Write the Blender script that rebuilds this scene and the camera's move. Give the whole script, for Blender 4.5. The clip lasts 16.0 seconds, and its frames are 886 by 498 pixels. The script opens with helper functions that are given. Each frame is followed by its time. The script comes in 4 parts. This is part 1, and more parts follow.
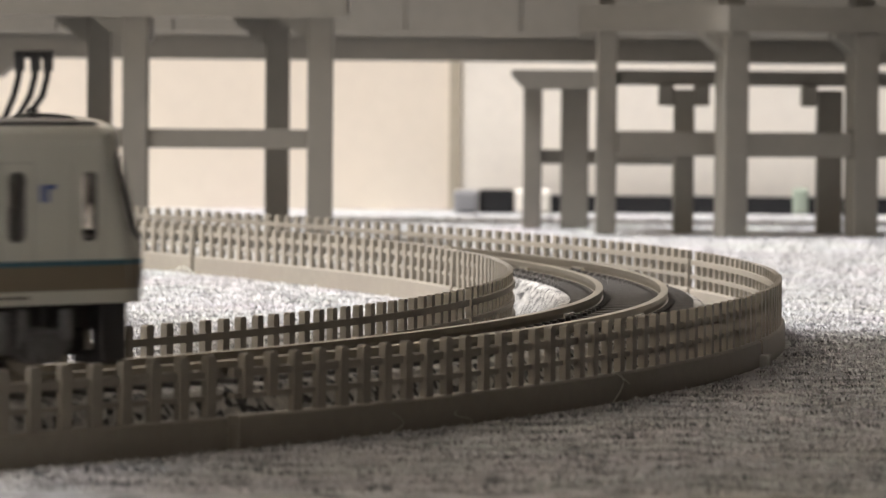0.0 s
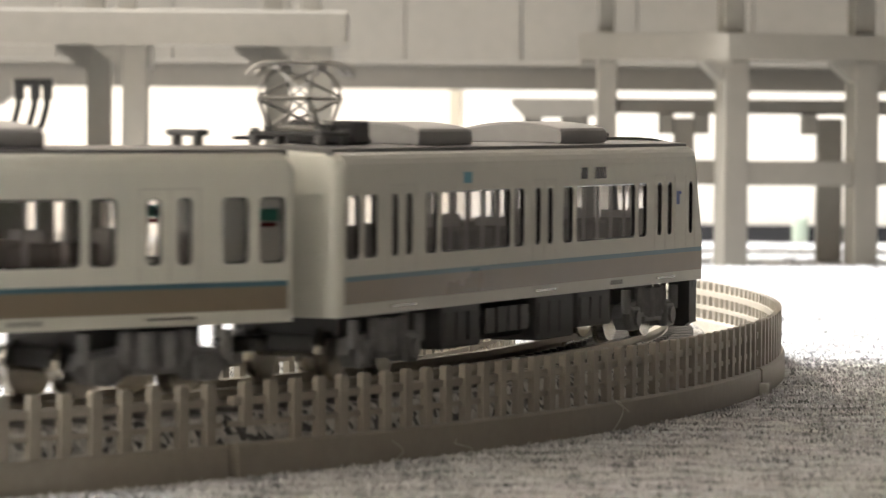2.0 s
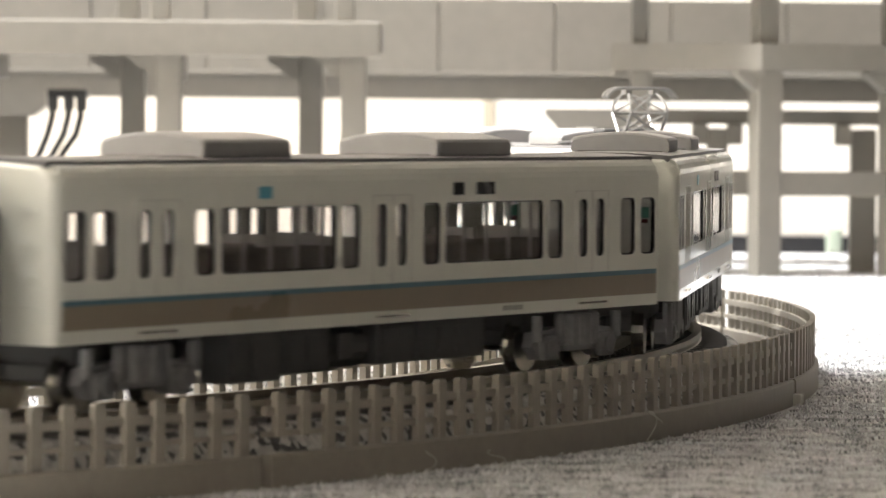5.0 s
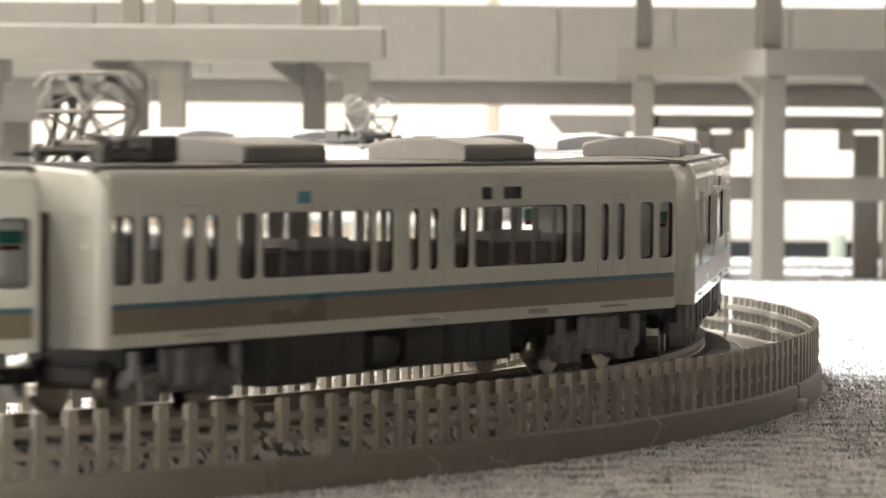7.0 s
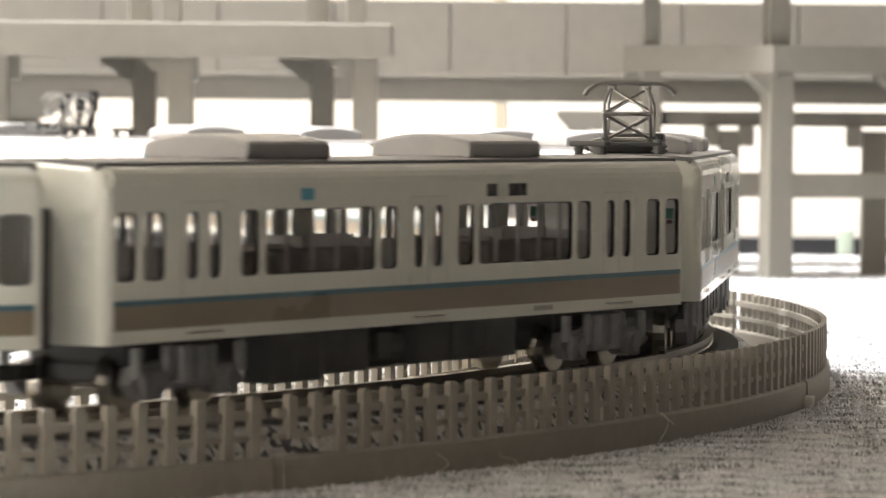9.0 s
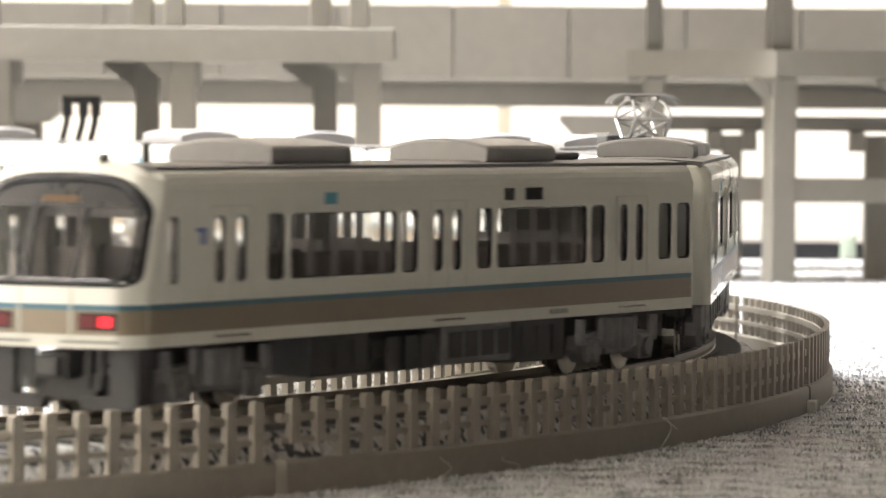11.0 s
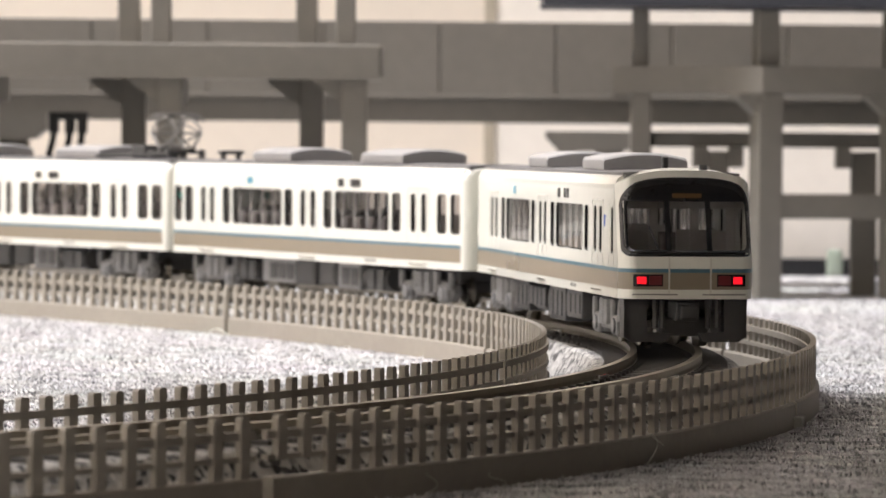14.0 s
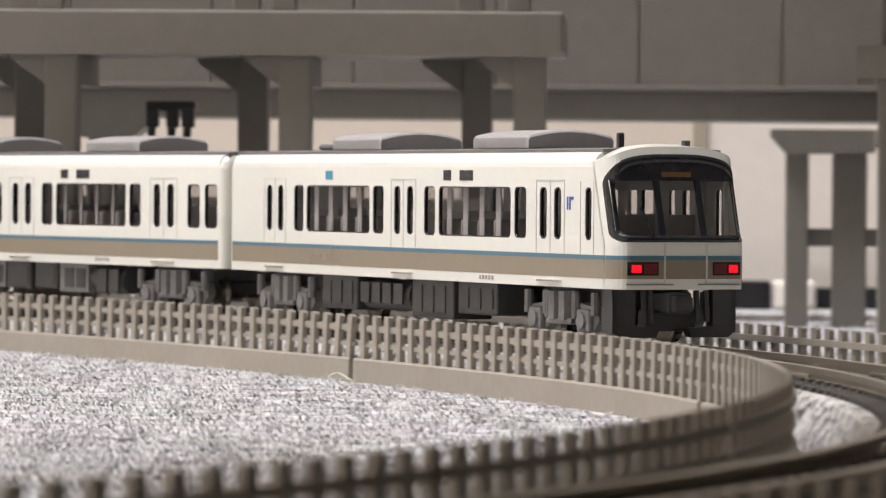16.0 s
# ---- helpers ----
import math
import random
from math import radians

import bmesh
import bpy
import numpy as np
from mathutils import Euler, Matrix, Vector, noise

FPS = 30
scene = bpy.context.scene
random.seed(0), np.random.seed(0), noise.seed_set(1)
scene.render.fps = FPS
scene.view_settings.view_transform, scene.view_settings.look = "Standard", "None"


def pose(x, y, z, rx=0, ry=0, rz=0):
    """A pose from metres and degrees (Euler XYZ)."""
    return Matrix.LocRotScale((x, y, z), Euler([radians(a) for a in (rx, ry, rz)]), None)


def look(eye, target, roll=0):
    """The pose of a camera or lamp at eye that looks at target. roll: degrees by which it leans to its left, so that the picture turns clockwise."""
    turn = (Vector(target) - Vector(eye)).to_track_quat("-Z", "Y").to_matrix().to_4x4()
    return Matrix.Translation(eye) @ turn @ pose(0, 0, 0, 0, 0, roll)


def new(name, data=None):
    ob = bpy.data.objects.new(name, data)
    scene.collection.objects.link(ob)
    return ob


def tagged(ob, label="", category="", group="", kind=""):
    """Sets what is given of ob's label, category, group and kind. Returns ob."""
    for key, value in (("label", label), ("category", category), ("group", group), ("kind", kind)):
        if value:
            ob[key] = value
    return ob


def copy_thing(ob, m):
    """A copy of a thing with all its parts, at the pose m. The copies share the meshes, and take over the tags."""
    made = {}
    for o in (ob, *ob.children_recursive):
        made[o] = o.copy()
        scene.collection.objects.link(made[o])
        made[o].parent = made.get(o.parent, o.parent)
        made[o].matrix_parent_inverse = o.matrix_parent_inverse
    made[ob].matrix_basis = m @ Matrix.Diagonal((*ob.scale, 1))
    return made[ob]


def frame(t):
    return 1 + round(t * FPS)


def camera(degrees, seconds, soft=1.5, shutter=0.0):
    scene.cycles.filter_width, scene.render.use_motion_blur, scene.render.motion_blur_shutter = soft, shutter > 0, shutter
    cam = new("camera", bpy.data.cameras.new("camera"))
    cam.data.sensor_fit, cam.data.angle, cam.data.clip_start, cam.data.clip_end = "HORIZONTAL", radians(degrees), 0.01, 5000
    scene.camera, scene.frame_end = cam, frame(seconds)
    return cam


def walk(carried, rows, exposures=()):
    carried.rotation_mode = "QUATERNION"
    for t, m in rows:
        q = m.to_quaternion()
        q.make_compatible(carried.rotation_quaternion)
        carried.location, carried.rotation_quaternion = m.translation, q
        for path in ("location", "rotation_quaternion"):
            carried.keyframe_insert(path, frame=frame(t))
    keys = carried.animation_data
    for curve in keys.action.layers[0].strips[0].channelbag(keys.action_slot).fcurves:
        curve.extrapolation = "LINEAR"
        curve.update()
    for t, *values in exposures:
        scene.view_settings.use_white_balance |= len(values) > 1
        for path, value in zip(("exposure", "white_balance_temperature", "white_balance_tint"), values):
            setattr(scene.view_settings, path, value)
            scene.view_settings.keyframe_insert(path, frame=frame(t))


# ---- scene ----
# ---- camera ----
MM = 0.001
PATH = [  # seconds, eye (mm), slope of the line of sight to the right and down, roll in degrees
    (0.0, 0.0, 0.0, 36.81, 0.00878, 0.03820, 0.476),
    (0.2, 0.0, 0.0, 36.81, 0.00884, 0.03788, 0.476),
    (0.5, 0.0, 0.0, 36.81, 0.00889, 0.03731, 0.476),
    (1.0, 0.0, 0.0, 36.81, 0.00888, 0.03618, 0.476),
    (1.5, 0.0, 0.0, 36.81, 0.00887, 0.03404, 0.476),
    (2.0, 0.0, 0.0, 36.81, 0.00879, 0.03190, 0.476),
    (2.5, 0.0, 0.0, 36.81, 0.00771, 0.03128, 0.476),
    (3.0, 0.0, 0.0, 36.81, 0.00632, 0.03066, 0.476),
    (3.5, 0.0, 0.0, 36.81, 0.00480, 0.02992, 0.476),
    (4.0, 0.0, 0.0, 36.81, 0.00323, 0.03043, 0.476),
    (6.5, 0.0, 0.0, 36.81, 0.00057, 0.02806, 0.476),
    (7.0, 0.0, 0.0, 36.81, 0.00051, 0.02844, 0.476),
    (7.5, 0.0, 0.0, 36.81, 0.00063, 0.02831, 0.476),
    (8.0, 0.0, 0.0, 36.81, 0.00013, 0.02869, 0.476),
    (8.5, 0.0, 0.0, 36.81, -0.00068, 0.02908, 0.476),
    (9.0, 0.0, 0.0, 36.81, -0.00125, 0.02921, 0.476),
    (9.5, 0.0, 0.0, 36.81, -0.00150, 0.02915, 0.476),
    (10.0, 0.0, 0.0, 36.81, -0.00201, 0.02846, 0.476),
    (12.5, 0.0, 0.0, 36.81, -0.00000, 0.02794, 0.476),
    (13.0, 0.0, 0.0, 36.81, 0.00132, 0.02717, 0.476),
    (13.5, 0.0, 0.0, 36.81, 0.00175, 0.02616, 0.476),
    (14.0, 0.0, 0.0, 36.81, 0.00111, 0.02453, 0.476),
    (14.3, 0.3, 26.0, 35.60, -0.00070, 0.02330, 0.490),
    (14.6, 0.9, 59.3, 33.70, -0.00353, 0.02166, 0.500),
    (15.0, 1.7, 104.0, 32.30, -0.01060, 0.02045, 0.450),
    (15.5, 1.6, 165.0, 29.40, -0.02529, 0.01690, 0.420),
    (16.0, 1.3, 211.5, 27.50, -0.04478, 0.01433, 0.431),
]

cam = camera(11.278, 16.0, soft=1.2, shutter=0.5)
cam.data.dof.use_dof = True
cam.data.dof.focus_distance = 0.575
cam.data.dof.aperture_fstop = 104.0
CAMERA_ROWS = []
for t, ex, ey, ez, right, down, lean in PATH:
    eye = Vector((ex, ey, ez)) * MM
    CAMERA_ROWS.append((t, look(eye, eye + Vector((right, 1.0, -down)), lean)))
EXPOSURES = [  # seconds, stops, kelvin, tint
    (0.0, -0.04, 6480, 10.0), (0.3, -0.04, 6480, 10.0), (0.7, 0.26, 6460, 8.5), (1.2, 0.80, 6460, 7.5), (1.8, 1.16, 6460, 7.0),
    (3.0, 1.23, 6460, 7.0), (12.1, 1.24, 6460, 7.5), (12.8, 0.96, 6440, 9.0), (13.3, 0.62, 6430, 10.0), (13.8, 0.2, 6420, 12.0),
    (14.4, -0.2, 6410, 13.0), (16.0, -0.46, 6410, 14.0)]
walk(cam, CAMERA_ROWS, EXPOSURES)

# ---- light ----
world = bpy.data.worlds.new("world")
world.use_nodes = True
world.node_tree.nodes["Background"].inputs["Color"].default_value = (0.9, 0.88, 0.85, 1)
world.node_tree.nodes["Background"].inputs["Strength"].default_value = 0.042
scene.world = world


def area_lamp(name, at, target, size, watts, color):
    data = bpy.data.lights.new(name, "AREA")
    data.shape, data.size, data.energy, data.color = "SQUARE", size, watts, color
    ob = new(name, data)
    ob.matrix_world = look(at, target)
    return ob


LAMP_AT = (-0.85, 0.70, 2.25)
area_lamp("ceiling_lamp_light", LAMP_AT, (-0.6, 0.9, 0), 0.55, 98, (1.0, 0.975, 0.985))


# ---- materials ----
def nodes_of(name):
    m = bpy.data.materials.new(name)
    m.use_nodes = True
    return m, m.node_tree.nodes, m.node_tree.links, m.node_tree.nodes["Principled BSDF"]


def plastic(name, color, rough=0.45, vary=0.12, grain=900.0, bump=0.05, metal=0.0, piece=0.0):
    """A moulded or painted surface: two scales of tint, fine relief, and a little change from piece to piece."""
    m, n, l, p = nodes_of(name)
    tc = n.new("ShaderNodeTexCoord")
    big = n.new("ShaderNodeTexNoise")
    big.inputs["Scale"].default_value, big.inputs["Detail"].default_value = grain / 12, 4
    fine = n.new("ShaderNodeTexNoise")
    fine.inputs["Scale"].default_value, fine.inputs["Detail"].default_value = grain, 3
    for k in (big, fine):
        l.new(tc.outputs["Object"], k.inputs["Vector"])
    add = n.new("ShaderNodeMath")
    add.operation = "ADD"
    l.new(big.outputs["Fac"], add.inputs[0])
    l.new(fine.outputs["Fac"], add.inputs[1])
    ramp = n.new("ShaderNodeMapRange")
    ramp.inputs["From Min"].default_value, ramp.inputs["From Max"].default_value = 0.6, 1.4
    ramp.inputs["To Min"].default_value, ramp.inputs["To Max"].default_value = 1 - vary, 1 + vary
    l.new(add.outputs[0], ramp.inputs["Value"])
    fac = ramp.outputs["Result"]
    if piece:
        info = n.new("ShaderNodeObjectInfo")
        pr = n.new("ShaderNodeMapRange")
        pr.inputs["To Min"].default_value, pr.inputs["To Max"].default_value = 1 - piece, 1 + piece
        l.new(info.outputs["Random"], pr.inputs["Value"])
        mul = n.new("ShaderNodeMath")
        mul.operation = "MULTIPLY"
        l.new(fac, mul.inputs[0])
        l.new(pr.outputs["Result"], mul.inputs[1])
        fac = mul.outputs[0]
    tint = n.new("ShaderNodeVectorMath")
    tint.operation = "SCALE"
    tint.inputs[0].default_value = color
    l.new(fac, tint.inputs["Scale"])
    l.new(tint.outputs["Vector"], p.inputs["Base Color"])
    rr = n.new("ShaderNodeMapRange")
    rr.inputs["To Min"].default_value, rr.inputs["To Max"].default_value = max(0.02, rough - 0.1), min(1, rough + 0.1)
    l.new(big.outputs["Fac"], rr.inputs["Value"])
    l.new(rr.outputs["Result"], p.inputs["Roughness"])
    p.inputs["Metallic"].default_value = metal
    if bump:
        b = n.new("ShaderNodeBump")
        b.inputs["Strength"].default_value, b.inputs["Distance"].default_value = bump, 0.0002
        l.new(fine.outputs["Fac"], b.inputs["Height"])
        l.new(b.outputs["Normal"], p.inputs["Normal"])
    return m


def carpet_material():
    m, n, l, p = nodes_of("carpet_pile")
    tc = n.new("ShaderNodeTexCoord")
    cells = n.new("ShaderNodeTexVoronoi")
    cells.inputs["Scale"].default_value = 650
    fleck = n.new("ShaderNodeTexNoise")
    fleck.inputs["Scale"].default_value, fleck.inputs["Detail"].default_value = 190, 4
    fleck.inputs["Roughness"].default_value = 0.66
    broad = n.new("ShaderNodeTexNoise")
    broad.inputs["Scale"].default_value, broad.inputs["Detail"].default_value = 60, 3
    for k in (cells, fleck, broad):
        l.new(tc.outputs["Object"], k.inputs["Vector"])
    ramp = n.new("ShaderNodeValToRGB")
    e = ramp.color_ramp.elements
    e[0].position, e[0].color = 0.34, (0.19, 0.19, 0.197, 1)
    e[1].position, e[1].color = 0.58, (0.70, 0.70, 0.70, 1)
    e.new(0.45).color = (0.44, 0.44, 0.445, 1)
    l.new(fleck.outputs["Fac"], ramp.inputs["Fac"])
    mix = n.new("ShaderNodeMix")
    mix.data_type, mix.blend_type = "RGBA", "MULTIPLY"
    mix.inputs["Factor"].default_value = 0.2
    l.new(ramp.outputs["Color"], mix.inputs["A"])
    l.new(broad.outputs["Color"], mix.inputs["B"])
    l.new(mix.outputs["Result"], p.inputs["Base Color"])
    p.inputs["Roughness"].default_value = 0.95
    b = n.new("ShaderNodeBump")
    b.inputs["Strength"].default_value, b.inputs["Distance"].default_value = 0.6, 0.0010
    l.new(fleck.outputs["Fac"], b.inputs["Height"])
    l.new(b.outputs["Normal"], p.inputs["Normal"])
    return m


def ballast_material():
    """Moulded grey ballast with dark and pale specks."""
    m, n, l, p = nodes_of("ballast_grey")
    tc = n.new("ShaderNodeTexCoord")
    stones = n.new("ShaderNodeTexVoronoi")
    stones.inputs["Scale"].default_value = 1100
    l.new(tc.outputs["Object"], stones.inputs["Vector"])
    sep = n.new("ShaderNodeSeparateColor")
    l.new(stones.outputs["Color"], sep.inputs["Color"])
    ramp = n.new("ShaderNodeValToRGB")
    e = ramp.color_ramp.elements
    e[0].position, e[0].color = 0.0, (0.05, 0.05, 0.05, 1)
    e[1].position, e[1].color = 1.0, (0.62, 0.61, 0.58, 1)
    e.new(0.26).color = (0.07, 0.07, 0.07, 1)
    e.new(0.34).color = (0.42, 0.415, 0.40, 1)
    l.new(sep.outputs["Red"], ramp.inputs["Fac"])
    l.new(ramp.outputs["Color"], p.inputs["Base Color"])
    p.inputs["Roughness"].default_value = 0.55
    bump = n.new("ShaderNodeBump")
    bump.inputs["Strength"].default_value, bump.inputs["Distance"].default_value = 0.7, 0.0004
    l.new(stones.outputs["Distance"], bump.inputs["Height"])
    l.new(bump.outputs["Normal"], p.inputs["Normal"])
    return m


def fibre_material():
    m, n, l, p = nodes_of("carpet_fibre")
    tc = n.new("ShaderNodeTexCoord")
    clump = n.new("ShaderNodeTexNoise")
    clump.inputs["Scale"].default_value, clump.inputs["Detail"].default_value = 195, 4
    l.new(tc.outputs["Object"], clump.inputs["Vector"])
    geom = n.new("ShaderNodeNewGeometry")
    mix = n.new("ShaderNodeMapRange")
    mix.inputs["To Min"].default_value, mix.inputs["To Max"].default_value = -0.05, 0.05
    l.new(geom.outputs["Random Per Island"], mix.inputs["Value"])
    add = n.new("ShaderNodeMath")
    add.operation = "ADD"
    l.new(clump.outputs["Fac"], add.inputs[0])
    l.new(mix.outputs["Result"], add.inputs[1])
    ramp = n.new("ShaderNodeValToRGB")
    e = ramp.color_ramp.elements
    e[0].position, e[0].color = 0.32, (0.20, 0.20, 0.206, 1)
    e[1].position, e[1].color = 0.60, (0.70, 0.70, 0.70, 1)
    e.new(0.41).color = (0.33, 0.33, 0.335, 1)
    e.new(0.47).color = (0.54, 0.54, 0.54, 1)
    l.new(add.outputs[0], ramp.inputs["Fac"])
    l.new(ramp.outputs["Color"], p.inputs["Base Color"])
    p.inputs["Roughness"].default_value = 0.9
    return m


def glass_material(name, color, rough=0.04):
    m, n, l, p = nodes_of(name)
    p.inputs["Base Color"].default_value = (*color, 1)
    p.inputs["Roughness"].default_value = rough
    p.inputs["Transmission Weight"].default_value = 1.0
    p.inputs["IOR"].default_value = 1.12
    return m


def glow_material(name, color, strength):
    m, n, l, p = nodes_of(name)
    p.inputs["Base Color"].default_value = (*color, 1)
    p.inputs["Emission Color"].default_value = (*color, 1)
    p.inputs["Emission Strength"].default_value = strength
    return m


CARPET, FIBRE, BALLAST = carpet_material(), fibre_material(), ballast_material()
FENCE = plastic("fence_plastic", (0.315, 0.288, 0.242), 0.5, 0.10, 700, 0.08, piece=0.05)
SLEEPER = plastic("sleeper_plastic", (0.09, 0.085, 0.08), 0.6, 0.2, 900, 0.1, piece=0.1)
RAIL = plastic("rail_metal", (0.36, 0.33, 0.27), 0.32, 0.1, 600, 0.02, metal=0.85)
STEEL = plastic("bright_steel", (0.62, 0.60, 0.55), 0.22, 0.1, 600, 0.02, metal=1.0)
IVORY = plastic("ivory_paint", (0.775, 0.78, 0.712), 0.11, 0.03, 500, 0.02)
BROWN = plastic("brown_stripe", (0.265, 0.222, 0.16), 0.3, 0.05, 500, 0.02)
TEAL = plastic("teal_stripe", (0.075, 0.175, 0.23), 0.3, 0.05, 500, 0.02)
ROOF = plastic("roof_grey", (0.15, 0.147, 0.147), 0.6, 0.1, 700, 0.06)
SEAM = plastic("pale_seam", (0.56, 0.56, 0.51), 0.5, 0.1, 500, 0.0)
BOGIE_GREY = plastic("bogie_grey", (0.21, 0.21, 0.212), 0.36, 0.25, 900, 0.15)
UNIT = plastic("unit_grey", (0.34, 0.336, 0.332), 0.5, 0.07, 700, 0.05)
UNDER = plastic("underframe_grey", (0.06, 0.06, 0.06), 0.5, 0.18, 700, 0.1)
SKIRT = plastic("skirt_grey", (0.055, 0.055, 0.057), 0.5, 0.1, 700, 0.05)
BLACK = plastic("black_trim", (0.015, 0.015, 0.017), 0.25, 0.2, 500, 0.0)
SEAT = plastic("seat_brown", (0.23, 0.205, 0.19), 0.7, 0.2, 700, 0.05)
PARTITION = plastic("partition_grey", (0.52, 0.50, 0.47), 0.6, 0.1, 500, 0.02)
GANGWAY = plastic("gangway_grey", (0.60, 0.595, 0.53), 0.5, 0.08, 500, 0.04)
GLASS = glass_material("window_glass", (0.80, 0.79, 0.79))
SCREEN = glass_material("windscreen_glass", (0.90, 0.89, 0.89))
RED_ON = glow_material("tail_lamp_red", (0.8, 0.006, 0.016), 1.2)
RED_DIM = glow_material("side_lamp_red", (0.10, 0.004, 0.006), 0.12)
PANTO = plastic("pantograph_metal", (0.27, 0.262, 0.25), 0.38, 0.1, 600, 0.02, metal=0.7)
RED_OFF = plastic("dark_red_lens", (0.12, 0.008, 0.008), 0.15, 0.05, 500, 0.0)
AMBER = glow_material("amber_display", (0.08, 0.04, 0.01), 0.15)
BLUE = plastic("blue_mark", (0.02, 0.07, 0.35), 0.4, 0.05, 500, 0.0)
CYAN = plastic("cyan_plate", (0.07, 0.30, 0.42), 0.4, 0.1, 500, 0.0)
STICKER = plastic("green_sticker", (0.03, 0.20, 0.15), 0.4, 0.1, 500, 0.0)
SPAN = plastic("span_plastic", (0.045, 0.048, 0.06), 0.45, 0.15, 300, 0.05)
INK = plastic("grey_ink", (0.25, 0.25, 0.23), 0.5, 0.1, 500, 0.0)
VIADUCT = plastic("viaduct_plastic", (0.19, 0.177, 0.152), 0.55, 0.08, 300, 0.06)
GIRDER = plastic("girder_plastic", (0.19, 0.176, 0.152), 0.55, 0.08, 300, 0.06)
CREAM = plastic("cream_wallpaper", (0.84, 0.76, 0.65), 0.85, 0.03, 260, 0.12)
WHITE_WALL = plastic("white_wallpaper", (0.93, 0.88, 0.80), 0.85, 0.04, 260, 0.15)
TRIM = plastic("wall_trim", (0.46, 0.41, 0.32), 0.6, 0.08, 200, 0.05)
DARK_WALL = plastic("dark_blocking_wall", (0.05, 0.045, 0.04), 0.7, 0.15, 40, 0.1)
CEILING = plastic("ceiling_paper", (0.55, 0.54, 0.52), 0.9, 0.03, 200, 0.1)
TABLE = plastic("shade_table_wood", (0.24, 0.21, 0.17), 0.5, 0.2, 60, 0.1)
CABLE = plastic("cable_black", (0.012, 0.012, 0.013), 0.4, 0.1, 500, 0.0)
GREEN = plastic("green_plastic", (0.36, 0.42, 0.34), 0.5, 0.1, 300, 0.0)
GREYBOX = plastic("grey_plastic", (0.28, 0.28, 0.29), 0.5, 0.1, 300, 0.0)


# ---- mesh helpers (all in millimetres) ----
def part(name, bm, material, parent=None, label="", smooth=False, keep=None):
    """Links a bmesh, built in millimetres, as one mesh object under a thing or a part."""
    mesh = keep
    if mesh is None:
        mesh = bpy.data.meshes.new(name)
        bmesh.ops.scale(bm, vec=(MM, MM, MM), verts=bm.verts)
        bm.normal_update()
        bm.to_mesh(mesh)
        bm.free()
        mesh.materials.append(material)
        if smooth:
            for poly in mesh.polygons:
                poly.use_smooth = True
    ob = new(name, mesh)
    if parent is not None:
        ob.parent = parent
    if label:
        ob["label"] = label
    return ob


def thing(name, label, category, group="", kind=""):
    ob = new(name)
    ob.empty_display_size = 0.01
    return tagged(ob, label, category, group, kind)


def box(bm, x0, x1, y0, y1, z0, z1, bevel=0.0):
    made = bmesh.ops.create_cube(bm, size=1.0)["verts"]
    bmesh.ops.scale(bm, vec=(abs(x1 - x0), abs(y1 - y0), abs(z1 - z0)), verts=made)
    bmesh.ops.translate(bm, vec=((x0 + x1) / 2, (y0 + y1) / 2, (z0 + z1) / 2), verts=made)
    if bevel:
        edges = list({e for v in made for e in v.link_edges})
        bmesh.ops.bevel(bm, geom=edges, offset=bevel, segments=2, affect="EDGES", profile=0.5)
    return made


def boxed(*dims, bevel=0.0):
    bm = bmesh.new()
    box(bm, *dims, bevel=bevel)
    return bm


def rod(bm, a, b, r, sides=8):
    a, b = Vector(a), Vector(b)
    d = b - a
    made = bmesh.ops.create_cone(bm, cap_ends=True, segments=sides, radius1=r, radius2=r, depth=d.length)["verts"]
    bmesh.ops.transform(bm, matrix=Matrix.Translation((a + b) / 2) @ d.to_track_quat("Z", "Y").to_matrix().to_4x4(), verts=made)
    return made


def tube(bm, pts, r, sides=8):
    """One bent round bar through pts."""
    rings = []
    for i, p in enumerate(pts):
        d = (Vector(pts[min(i + 1, len(pts) - 1)]) - Vector(pts[max(i - 1, 0)])).normalized()
        m = Matrix.Translation(p) @ d.to_track_quat("Z", "Y").to_matrix().to_4x4()
        rings.append([bm.verts.new(m @ Vector((r * math.cos(2 * math.pi * k / sides), r * math.sin(2 * math.pi * k / sides), 0))) for k in range(sides)])
    for a, c in zip(rings, rings[1:]):
        for k in range(sides):
            bm.faces.new((a[k], a[(k + 1) % sides], c[(k + 1) % sides], c[k]))
    bm.faces.new(rings[0])
    bm.faces.new(rings[-1])
    bmesh.ops.recalc_face_normals(bm, faces=bm.faces)


def prism(bm, outline, axis, lo, hi):
    """Extrudes a closed outline; axis 'x': outline in (y, z), 'y': in (x, z), 'z': in (x, y)."""
    def at(p, q):
        return {"x": (q, p[0], p[1]), "y": (p[0], q, p[1]), "z": (p[0], p[1], q)}[axis]
    a = [bm.verts.new(at(p, lo)) for p in outline]
    b = [bm.verts.new(at(p, hi)) for p in outline]
    n = len(outline)
    faces = [bm.faces.new(a), bm.faces.new(b)]
    for i in range(n):
        faces.append(bm.faces.new((a[i], a[(i + 1) % n], b[(i + 1) % n], b[i])))
    bmesh.ops.recalc_face_normals(bm, faces=faces)


